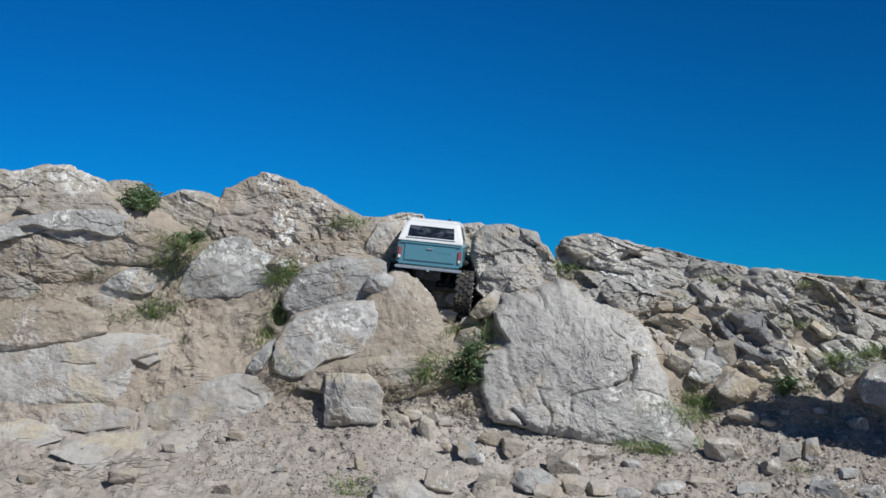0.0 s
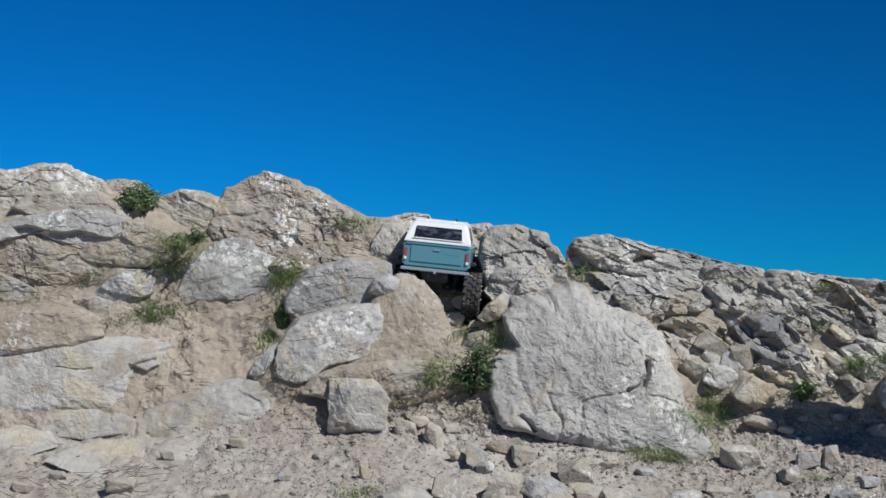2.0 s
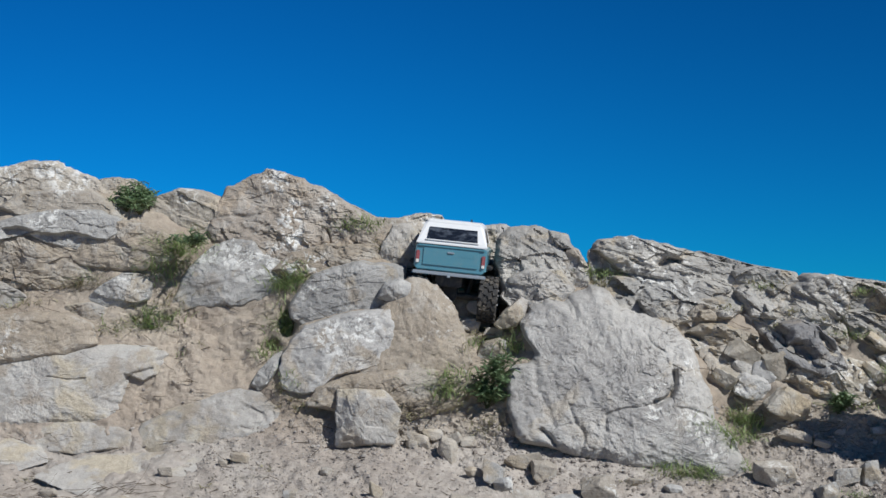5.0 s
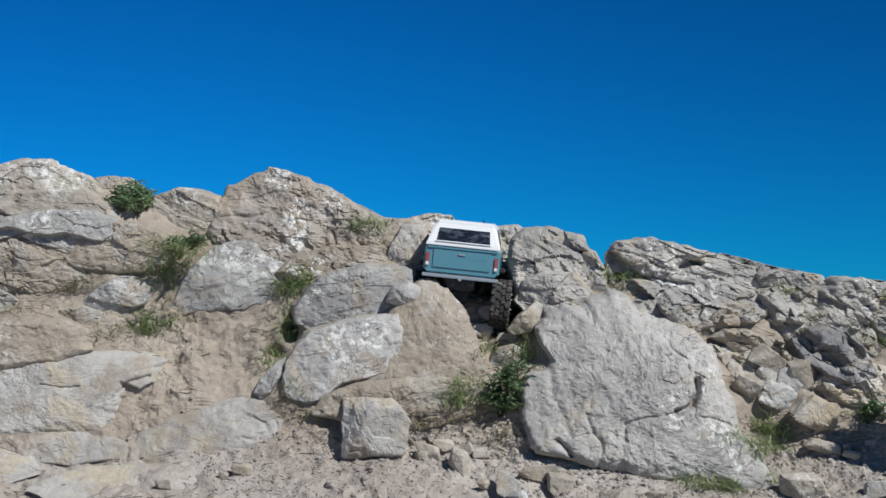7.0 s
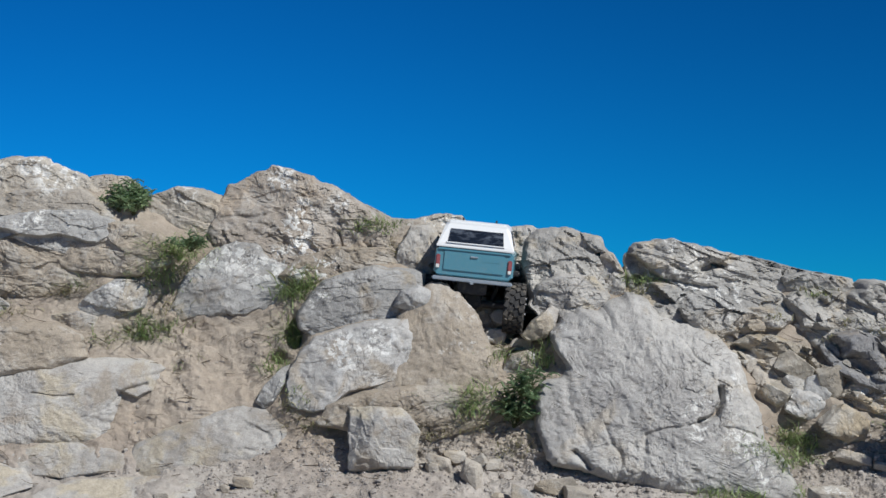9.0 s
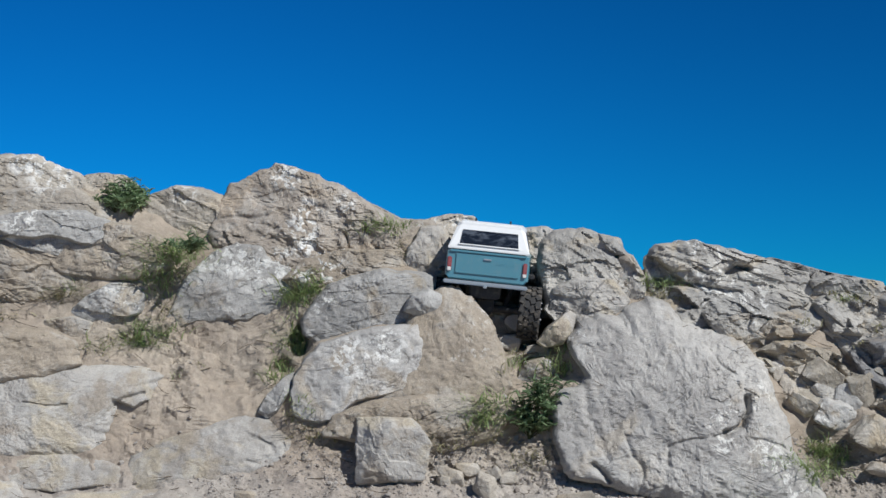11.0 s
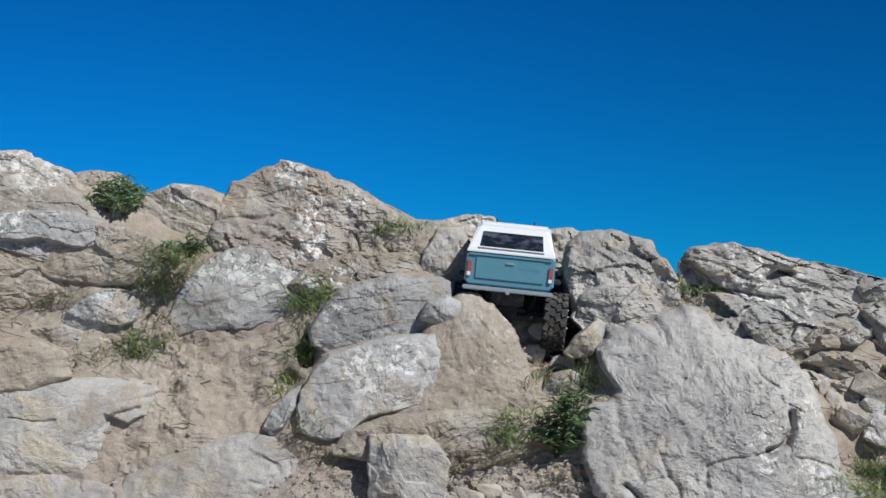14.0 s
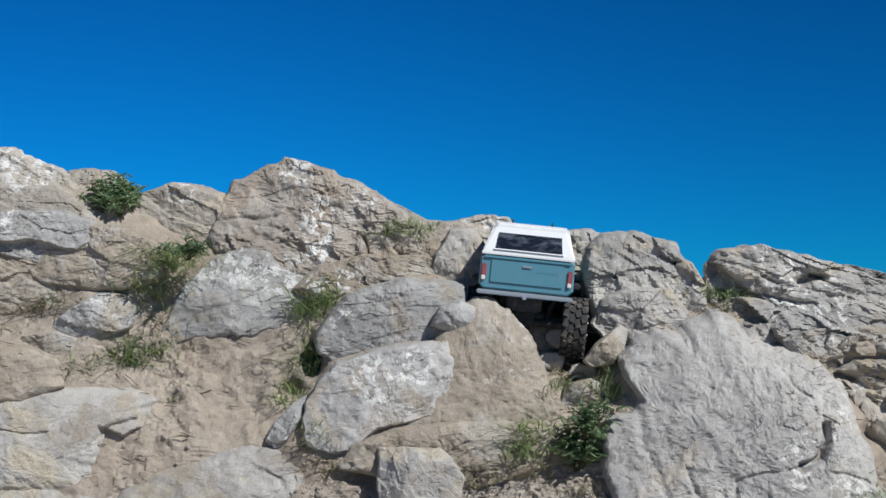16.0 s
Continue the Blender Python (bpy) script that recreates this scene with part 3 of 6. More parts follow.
def stone(name, label, at, size, turn, mat, seed, cells=16, group="", planes=9, sharp=16, rough=1.0, category="stone", cuts=()):
    v, faces = stone_points(seed, size, cells, planes, sharp, rough, cuts)
    me = mesh_from(name, v, faces, mat, False)
    ob = new(name, me)
    ob.matrix_basis = pose(*at, *turn)
    if max(size) > 0.05 and name != "boulder":
        FRONT.append(v @ np.array(ob.matrix_basis.to_3x3()).T + np.array(at))
    return tagged(ob, label, category, group)


boulder("boulder", "large smooth pale grey boulder with cracked pitted face", (0.387, 5.575, 0.435),
        [(-0.247, 0.177), (-0.225, 0.220), (-0.176, 0.232), (-0.128, 0.228), (-0.119, 0.256), (-0.062, 0.274), (-0.014, 0.261), (0.016, 0.220), (0.080, 0.204), (0.150, 0.172), (0.190, 0.124), (0.210, 0.061), (0.234, -0.009), (0.249, -0.074), (0.293, -0.120), (0.318, -0.204), (0.297, -0.237), (0.243, -0.231), (0.145, -0.207), (0.083, -0.195), (-0.009, -0.189), (-0.055, -0.169), (-0.117, -0.165), (-0.178, -0.142), (-0.253, -0.127), (-0.283, -0.055), (-0.284, 0.022), (-0.273, 0.063), (-0.228, 0.072), (-0.215, 0.101), (-0.238, 0.140)],
        0.12, ROCK_BIG, 11, lean=0.42, cracks=[([(0.138, 0.045), (0.142, 0.014), (0.128, -0.014), (0.108, -0.026), (0.088, -0.03)], 0.0065, 0.03), ([(0.099, -0.034), (0.013, -0.040), (-0.035, -0.058)], 0.003, 0.007), ([(-0.032, -0.055), (-0.047, -0.109), (-0.040, -0.174)], 0.006, 0.004), ([(0.054, 0.164), (0.080, 0.124), (0.122, 0.093)], 0.003, 0.004), ([(-0.215, 0.082), (-0.203, 0.007), (-0.169, -0.086)], 0.009, 0.006), ([(-0.201, -0.098), (-0.166, -0.135)], 0.006, 0.02), ([(0.146, -0.040), (0.216, -0.055), (0.268, -0.094)], 0.0025, 0.006), ([(-0.122, 0.261), (-0.112, 0.220), (-0.102, 0.188)], 0.010, 0.007), ([(-0.129, -0.040), (-0.099, -0.101), (-0.093, -0.154)], 0.006, 0.006)], power=3.0, facets=-4, rough=0.6, grain=0.0032, edge=0.6, foot=0.3, slants=[(175, 0.7, 0.8), (75, 0.45, 0.95), (10, 0.35, 1.0)])
boulder("boulder", "grey limestone boulder with flat weathered top", (-0.308, 5.685, 0.688),
        [(-0.153, -0.041), (-0.133, -0.001), (-0.094, 0.048), (-0.038, 0.069), (0.043, 0.085), (0.100, 0.080), (0.153, 0.066), (0.156, 0.024), (0.121, 0.007), (0.128, -0.025), (0.084, -0.054), (0.013, -0.065), (-0.035, -0.086), (-0.115, -0.083), (-0.148, -0.065)],
        0.068, ROCK, 21, lean=0.3, rough=0.5, dip=-10, layers=0.18)
boulder("boulder", "rough grey boulder crusted with white lichen", (-0.324, 5.618, 0.543),
        [(-0.154, -0.09), (-0.149, -0.024), (-0.127, 0.024), (-0.088, 0.059), (-0.032, 0.078), (0.047, 0.097), (0.14, 0.108), (0.154, 0.056), (0.143, -0.003), (0.108, -0.046), (0.04, -0.062), (-0.008, -0.075), (-0.051, -0.109), (-0.103, -0.119), (-0.135, -0.114)],
        0.06, ROCK_CRUST, 22, lean=0.22, facets=4, foot=0.35, rough=0.55, slants=[(190, 0.7, 0.85)])
boulder("boulder", "small rounded grey stone wedged on a boulder", (-0.179, 5.636, 0.689),
        [(-0.051, -0.016), (-0.033, 0.022), (0.009, 0.035), (0.044, 0.022), (0.041, -0.016), (-0.001, -0.035)],
        0.045, ROCK, 23, lean=0.18, power=2.6, facets=-3)
boulder("boulder", "earthy brown rock face with dusty surface", (-0.118, 5.628, 0.554),
        [(-0.135, 0.046), (-0.085, 0.117), (-0.029, 0.170), (0.003, 0.178), (0.047, 0.154), (0.092, 0.093), (0.120, 0.022), (0.136, -0.049), (0.110, -0.096), (0.031, -0.124), (-0.048, -0.143), (-0.16, -0.135), (-0.17, -0.049)],
        0.05, ROCK_EARTH, 24, lean=0.18, facets=-3, rough=0.35, power=3, foot=0.5)
boulder("boulder", "low brown earthy mound beneath the lichen boulder", (-0.190, 5.578, 0.424),
        [(-0.216, -0.027), (-0.193, 0.023), (-0.107, 0.051), (0.019, 0.067), (0.146, 0.067), (0.209, 0.051), (0.177, -0.027), (0.051, -0.066), (-0.06, -0.055)],
        0.045, ROCK_EARTH, 80, lean=0.18, facets=-3, rough=0.8, power=2.4)
boulder("boulder", "grey boulder with white lichen patches along its top", (-0.621, 5.738, 0.721),
        [(-0.158, -0.077), (-0.132, -0.008), (-0.093, 0.049), (-0.045, 0.090), (0.012, 0.114), (0.069, 0.106), (0.091, 0.073), (0.143, 0.049), (0.142, -0.008), (0.128, -0.044), (0.088, -0.069), (0.040, -0.093), (-0.009, -0.069), (-0.082, -0.098), (-0.138, -0.094)],
        0.075, ROCK_TOP, 25, lean=0.18, facets=5, foot=0.05, rough=0.5, brow=([(-0.137, -0.09), (-0.074, -0.061), (-0.002, -0.074), (0.039, -0.077), (0.078, -0.055)], 0.03), dip=-14, layers=0.15)
boulder("boulder", "tall rounded brown peak rock spotted with white lichen", (-0.450, 5.783, 0.860),
        [(-0.207, 0.082), (-0.181, 0.110), (-0.115, 0.144), (-0.069, 0.161), (-0.025, 0.156), (0.050, 0.119), (0.108, 0.089), (0.158, 0.049), (0.202, 0.009), (0.229, -0.047), (0.242, -0.080), (0.224, -0.113), (0.134, -0.121), (0.053, -0.138), (-0.013, -0.143), (-0.078, -0.113), (-0.128, -0.064), (-0.178, -0.044), (-0.230, -0.039), (-0.215, 0.027)],
        0.075, ROCK_PEAK, 26, lean=0.18, cracks=[([(0.084, -0.006), (0.093, -0.039), (0.085, -0.088)], 0.003, 0.01), ([(0.133, 0.019), (0.150, -0.031), (0.216, -0.064)], 0.004, 0.006), ([(-0.196, 0.027), (-0.097, 0.036), (-0.048, 0.049)], 0.004, 0.005)], facets=2, rough=0.6, crag=1.2, dip=12, layers=0.3)
boulder("boulder", "flat grey ledge rock with dark overhung edge", (-1.090, 5.722, 0.854),
        [(-0.252, -0.014), (-0.164, 0.011), (-0.092, 0.035), (0.021, 0.055), (0.136, 0.053), (0.196, 0.026), (0.188, -0.014), (0.128, -0.045), (0.077, -0.056), (-0.006, -0.040), (-0.056, -0.018), (-0.137, -0.027), (-0.248, -0.060)],
        0.06, ROCK, 27, lean=0.3, rough=0.4, foot=0.6, dip=4, layers=0.15, brow=([(-0.127, 0.007), (-0.079, 0.01), (-0.014, -0.003), (0.05, -0.006), (0.107, -0.022), (0.172, -0.035), (0.199, -0.029)], 0.024))
boulder("boulder", "broad tan skyline rock with pale lichen", (-1.192, 5.819, 0.939),
        [(-0.235, 0.016), (-0.155, 0.075), (-0.106, 0.092), (-0.040, 0.090), (0.018, 0.104), (0.096, 0.107), (0.143, 0.084), (0.202, 0.058), (0.245, 0.013), (0.255, -0.050), (0.148, -0.075), (0.000, -0.084), (-0.098, -0.092), (-0.230, -0.092)],
        0.065, ROCK_LEFT, 28, lean=0.18, cracks=[([(-0.135, 0.008), (-0.003, 0.005), (0.096, -0.005), (0.195, -0.000)], 0.004, 0.004)], rough=0.6, crag=0.6, dip=6, layers=0.3)
boulder("boulder", "low lichen-spotted rock on the ridge", (-0.922, 5.833, 0.951),
        [(-0.081, 0.022), (-0.054, 0.044), (-0.026, 0.053), (0.038, 0.046), (0.071, 0.022), (0.081, -0.037), (-0.018, -0.053), (-0.068, -0.028)],
        0.055, ROCK_LEFT, 29, lean=0.18, dip=10, layers=0.3)
boulder("boulder", "rounded tan rock beside a green bush", (-0.746, 5.800, 0.897),
        [(-0.123, -0.009), (-0.083, 0.049), (-0.010, 0.074), (0.048, 0.067), (0.098, 0.049), (0.115, 0.012), (0.100, -0.043), (0.035, -0.068), (-0.047, -0.068), (-0.106, -0.043)],
        0.06, ROCK_LEFT, 30, lean=0.18, rough=0.8, dip=10, layers=0.3)
boulder("boulder", "brown cracked rock under the ledge", (-0.897, 5.732, 0.807),
        [(-0.139, 0.022), (-0.026, 0.079), (0.043, 0.071), (0.106, 0.045), (0.156, -0.005), (0.137, -0.036), (0.076, -0.064), (-0.022, -0.064), (-0.120, -0.052), (-0.154, -0.020)],
        0.06, ROCK_EARTH, 31, lean=0.18, rough=0.8, dip=14, layers=0.25)
boulder("boulder", "brown weathered rock with soil on top", (-1.192, 5.728, 0.764),
        [(-0.233, 0.048), (-0.120, 0.072), (0.010, 0.089), (0.108, 0.072), (0.199, 0.044), (0.260, 0.007), (0.242, -0.044), (0.130, -0.072), (0.016, -0.080), (-0.082, -0.067), (-0.228, -0.067)],
        0.06, ROCK_EARTH, 32, lean=0.18, rough=0.8, facets=1, dip=10, layers=0.25)
boulder("boulder", "pale grey stone half buried in grassy soil", (-0.899, 5.715, 0.688),
        [(-0.104, -0.033), (-0.062, 0.017), (0.002, 0.049), (0.059, 0.051), (0.088, 0.025), (0.072, -0.019), (0.005, -0.045), (-0.060, -0.045)],
        0.06, ROCK, 33, lean=0.18, dip=10, layers=0.25)
boulder("boulder", "pale cream rock stuck in the bank", (-1.258, 5.710, 0.674),
        [(-0.106, 0.022), (-0.042, 0.042), (0.009, 0.059), (0.063, 0.038), (0.113, 0.006), (0.132, -0.020), (0.074, -0.033), (-0.006, -0.046), (-0.103, -0.043)],
        0.06, ROCK_SLAB, 34, lean=0.18, dip=10, layers=0.3)
boulder("boulder", "smooth brown domed rock", (-1.175, 5.645, 0.564),
        [(-0.226, 0.012), (-0.115, 0.044), (-0.035, 0.063), (0.060, 0.077), (0.157, 0.069), (0.219, 0.036), (0.233, -0.012), (0.161, -0.041), (0.018, -0.060), (-0.110, -0.068), (-0.222, -0.068)],
        0.06, ROCK_EARTH, 35, lean=0.18, rough=0.35, foot=0.3, facets=-3, power=2.6)
boulder("boulder", "broad cream limestone slab with rusty stains", (-1.102, 5.636, 0.445),
        [(-0.320, 0.012), (-0.184, 0.078), (-0.057, 0.086), (0.054, 0.108), (0.165, 0.116), (0.294, 0.111), (0.337, 0.086), (0.314, 0.046), (0.309, 0.012), (0.261, -0.009), (0.224, -0.043), (0.205, -0.090), (0.102, -0.097), (-0.040, -0.100), (-0.134, -0.100), (-0.306, -0.113)],
        0.065, ROCK_SLAB, 36, lean=0.42, cracks=[([(-0.151, 0.072), (-0.054, 0.062), (0.023, 0.088)], 0.0025, 0.006), ([(0.028, 0.027), (0.093, 0.015), (0.132, 0.018)], 0.002, 0.006), ([(0.221, 0.004), (0.243, 0.027), (0.298, 0.043)], 0.004, 0.009)], facets=-2, rough=0.24, foot=0.08, dip=-7, layers=0.12, brow=([(0.221, 0.027), (0.277, 0.011), (0.316, 0.027), (0.339, 0.066)], 0.03))
boulder("boulder", "low cream slab rounded by wear", (-0.650, 5.601, 0.354),
        [(-0.206, -0.054), (-0.179, -0.003), (-0.101, 0.040), (0.007, 0.079), (0.086, 0.096), (0.150, 0.081), (0.193, 0.031), (0.183, -0.012), (0.109, -0.044), (-0.014, -0.074), (-0.107, -0.081), (-0.185, -0.078)],
        0.055, ROCK_SLAB, 37, lean=0.55, cracks=[([(0.066, 0.017), (0.089, 0.037), (0.129, 0.025), (0.141, 0.001), (0.107, -0.015), (0.076, -0.009)], 0.006, 0.006)], facets=-2, rough=0.24, foot=0.1, power=2.6)
boulder("boulder", "worn slab edge showing through the dirt", (-0.996, 5.574, 0.316),
        [(-0.170, -0.001), (-0.034, 0.045), (0.076, 0.040), (0.157, 0.010), (0.144, -0.022), (0.021, -0.040), (-0.135, -0.031)],
        0.018, ROCK_SLAB, 38, lean=0.55, rough=0.3, facets=-2)
boulder("boulder", "flat pale rock flush with the ground", (-1.195, 5.516, 0.264),
        [(-0.136, -0.036), (-0.065, 0.044), (0.025, 0.059), (0.117, 0.034), (0.149, -0.005), (0.049, -0.036), (-0.129, -0.058)],
        0.018, ROCK_SLAB, 39, lean=1.2, rough=0.3, facets=-2)
stone("boulder", "squarish grey stone block standing on the ground", (-0.256, 5.551, 0.368), (0.142, 0.132, 0.154), (-3, 2, 12), ROCK_SLAB, 43, cells=48, planes=0, sharp=40, rough=0.8, cuts=[(-0.8, -0.6, 0.1, 0.9), (-0.5, -0.5, 0.7, 1.0), (0, -0.6, 0.8, 1.1), (-0.3, -0.7, -0.6, 1.05), (0.7, -0.2, 0.7, 1.15)], category='rock')
boulder("boulder", "small flat stone on the bank", (-0.992, 5.696, 0.634),
        [(-0.074, -0.006), (-0.046, 0.022), (0.018, 0.030), (0.062, 0.014), (0.055, -0.022), (-0.012, -0.030)],
        0.05, ROCK_SLAB, 41, lean=0.18)
boulder("boulder", "low tan hump of rock on the skyline", (-0.132, 5.979, 0.829),
        [(-0.108, -0.024), (-0.091, 0.058), (-0.040, 0.075), (0.029, 0.086), (0.071, 0.079), (0.097, 0.044), (0.105, -0.024), (0.063, -0.076), (-0.022, -0.084), (-0.090, -0.062)],
        0.065, ROCK_TAN, 42, lean=0.18, crag=1.0)
boulder("boulder", "broken pale rock on the skyline", (0.073, 5.968, 0.794),
        [(-0.117, -0.007), (-0.091, 0.075), (-0.023, 0.085), (0.037, 0.087), (0.088, 0.070), (0.113, 0.027), (0.104, -0.059), (0.010, -0.093), (-0.083, -0.076)],
        0.06, ROCK_SLAB, 43, lean=0.18, crag=1.0)
boulder("boulder", "rugged pale grey rock on the skyline", (0.213, 5.770, 0.790),
        [(-0.077, -0.044), (-0.067, 0.030), (-0.037, 0.058), (0.020, 0.065), (0.058, 0.052), (0.077, 0.006), (0.063, -0.047), (-0.014, -0.063)],
        0.07, ROCK_SLAB, 44, lean=0.18, facets=4, rough=0.8, crag=1.3)
boulder("boulder", "small broken rock in the saddle", (0.289, 5.732, 0.738),
        [(-0.038, 0.008), (-0.021, 0.073), (0.011, 0.063), (0.040, 0.011), (0.042, -0.041), (-0.004, -0.066), (-0.036, -0.041)],
        0.06, ROCK_SLAB, 81, lean=0.18, facets=4, rough=0.8, crag=1.3)
boulder("boulder", "rugged pale rock with cleft shaded side", (0.190, 5.706, 0.692),
        [(-0.096, -0.015), (-0.080, 0.033), (-0.026, 0.061), (0.063, 0.056), (0.104, 0.004), (0.065, -0.044), (-0.019, -0.064), (-0.071, -0.051)],
        0.07, ROCK_SLAB, 82, lean=0.18, facets=5, rough=0.8, crag=1.3, foot=0.6)
boulder("boulder", "grey cliff ledge of broken layers", (0.008, 6.007, 0.732),
        [(-0.163, 0.022), (-0.077, 0.057), (0.026, 0.048), (0.146, 0.022), (0.172, -0.021), (0.129, -0.050), (0.009, -0.043), (-0.077, -0.046), (-0.145, -0.029)],
        0.065, ROCK, 45, lean=0.18, rough=1.4, facets=3)
boulder("boulder", "pale tan rock under the ledge", (0.005, 5.799, 0.644),
        [(-0.084, 0.030), (-0.059, 0.063), (0.007, 0.054), (0.072, 0.038), (0.080, -0.020), (0.047, -0.061), (-0.010, -0.064), (-0.059, -0.036)],
        0.06, ROCK_SLAB, 46, lean=0.18, rough=1.2)
boulder("boulder", "sunlit cream rock below a shaded hollow", (0.123, 5.664, 0.628),
        [(-0.053, -0.026), (-0.026, 0.011), (0.023, 0.048), (0.043, 0.038), (0.033, -0.005), (0.011, -0.032), (-0.034, -0.039)],
        0.055, ROCK_SLAB, 47, lean=0.18)
boulder("boulder", "small pale stone in the gully", (-0.027, 5.620, 0.481),
        [(-0.037, 0.008), (-0.016, 0.020), (0.026, 0.020), (0.037, -0.000), (0.018, -0.021), (-0.026, -0.021)],
        0.05, ROCK_SLAB, 48, lean=0.18)
boulder("boulder", "dark shaded stone in the gully", (0.074, 5.681, 0.534),
        [(-0.049, -0.014), (-0.029, 0.026), (0.016, 0.037), (0.051, 0.018), (0.032, -0.022), (-0.025, -0.038)],
        0.045, ROCK, 49, lean=0.18)
boulder("boulder", "thin upright slab leaning at the gap", (-0.509, 5.630, 0.481),
        [(-0.044, -0.032), (-0.022, 0.007), (0.017, 0.047), (0.040, 0.055), (0.033, 0.015), (0.002, -0.037), (-0.022, -0.048)],
        0.05, ROCK, 50, lean=0.18)
boulder("boulder", "rugged layered grey outcrop on the ridge", (0.513, 5.731, 0.735),
        [(-0.190, 0.057), (-0.160, 0.093), (-0.079, 0.106), (0.002, 0.085), (0.099, 0.060), (0.183, 0.027), (0.198, -0.022), (0.145, -0.074), (0.103, -0.111), (0.030, -0.116), (-0.017, -0.074), (-0.098, -0.057), (-0.178, -0.022)],
        0.085, ROCK_STRATA, 51, lean=0.18, cracks=[([(-0.002, 0.027), (0.021, 0.039), (0.044, 0.034)], 0.01, 0.04), ([(-0.162, 0.011), (-0.065, -0.005), (0.016, -0.022)], 0.004, 0.018)], rough=0.6, facets=7, crag=1.5, dip=16)
boulder("boulder", "tan broken rock under the outcrop", (0.588, 5.694, 0.627),
        [(-0.112, -0.028), (-0.087, 0.037), (0.002, 0.053), (0.067, 0.045), (0.122, 0.004), (0.080, -0.036), (-0.016, -0.052), (-0.064, -0.044)],
        0.065, ROCK_TAN, 52, lean=0.18, rough=0.8, crag=1.2, dip=32)
boulder("boulder", "rust-stained tan rock with dark cleft", (0.697, 5.660, 0.532),
        [(-0.144, 0.044), (-0.096, 0.076), (-0.032, 0.076), (0.048, 0.052), (0.126, 0.004), (0.140, -0.060), (0.060, -0.075), (-0.035, -0.060), (-0.098, -0.028)],
        0.07, ROCK_OCHRE, 53, lean=0.18, cracks=[([(-0.128, 0.049), (-0.089, 0.036), (-0.074, -0.004)], 0.009, 0.04), ([(0.031, 0.020), (0.065, -0.012), (0.063, -0.060)], 0.006, 0.02)], rough=0.8, crag=1.2, dip=32)
boulder("boulder", "grey angular rock on the stony slope", (0.864, 5.689, 0.613),
        [(-0.155, 0.018), (-0.097, 0.083), (-0.032, 0.099), (0.064, 0.067), (0.126, 0.002), (0.139, -0.078), (0.074, -0.094), (-0.021, -0.078), (-0.100, -0.038)],
        0.075, ROCK_STRATA, 54, lean=0.18, rough=0.7, facets=7, crag=1.2, dip=32)
boulder("boulder", "sloping layered grey rock", (1.058, 5.695, 0.630),
        [(-0.226, 0.066), (-0.176, 0.115), (-0.063, 0.099), (0.048, 0.066), (0.126, -0.014), (0.187, -0.095), (0.153, -0.143), (0.042, -0.095), (-0.036, -0.047), (-0.130, 0.026)],
        0.07, ROCK_STRATA, 55, lean=0.18, rough=0.7, facets=6, crag=1.2, dip=32)
boulder("boulder", "layered grey rock crest on the slope", (0.783, 5.727, 0.723),
        [(-0.091, 0.022), (-0.026, 0.035), (0.071, 0.022), (0.103, -0.010), (0.053, -0.027), (-0.012, -0.035), (-0.068, -0.027)],
        0.06, ROCK_STRATA, 56, lean=0.18, rough=0.7, crag=1.2, dip=32)
boulder("boulder", "long pale layered rock crest", (1.247, 5.705, 0.658),
        [(-0.252, 0.054), (-0.171, 0.061), (-0.058, 0.048), (0.071, 0.038), (0.198, 0.006), (0.163, -0.059), (0.002, -0.059), (-0.093, -0.027)],
        0.065, ROCK_STRATA, 57, lean=0.18, rough=1.0, dip=20)
boulder("boulder", "tan split rocks catching the sun", (0.956, 5.632, 0.461),
        [(-0.153, -0.005), (-0.087, 0.059), (-0.007, 0.067), (0.087, 0.043), (0.140, -0.028), (0.083, -0.068), (-0.027, -0.052), (-0.106, -0.028)],
        0.065, ROCK_OCHRE, 58, lean=0.18, rough=0.7, crag=1.2, dip=32)
boulder("boulder", "grey layered rock above the shaded hollow", (1.205, 5.636, 0.469),
        [(-0.144, 0.050), (-0.063, 0.082), (0.047, 0.050), (0.156, -0.013), (0.090, -0.077), (-0.037, -0.061), (-0.099, -0.029)],
        0.065, ROCK_STRATA, 59, lean=0.18, rough=0.7, crag=1.2, dip=32)
boulder("boulder", "dark grey rock in the shade", (1.260, 5.548, 0.403),
        [(-0.108, -0.008), (-0.090, 0.046), (-0.042, 0.070), (0.052, 0.070), (0.111, -0.008), (0.077, -0.070), (-0.047, -0.058), (-0.094, -0.043)],
        0.08, ROCK, 60, lean=0.18)
# added beyond the right edge of view, only to cast the corner's shadow
boulder("boulder", "leaning grey rock added out of view to shade the corner", (1.671, 5.135, 0.535),
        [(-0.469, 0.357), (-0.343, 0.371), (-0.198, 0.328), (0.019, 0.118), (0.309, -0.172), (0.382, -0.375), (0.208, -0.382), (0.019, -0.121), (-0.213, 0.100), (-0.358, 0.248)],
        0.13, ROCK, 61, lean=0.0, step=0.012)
boulder("boulder", "wide bedrock of tilted broken grey layers", (0.885, 5.735, 0.592),
        [(-0.559, 0.187), (-0.518, 0.229), (-0.453, 0.239), (-0.372, 0.227), (-0.275, 0.203), (-0.194, 0.167), (-0.096, 0.143), (0.001, 0.128), (0.114, 0.12), (0.228, 0.112), (0.387, 0.099), (0.503, 0.089), (0.501, -0.121), (0.371, -0.138), (0.242, -0.167), (0.112, -0.18), (-0.001, -0.147), (-0.114, -0.129), (-0.244, -0.097), (-0.34, -0.024), (-0.535, 0.041)],
        0.045, ROCK_STRATA, 91, lean=0.34, power=9, facets=-3, rough=0.9, crag=0.8, dip=30, foot=0.7, step=0.0044)
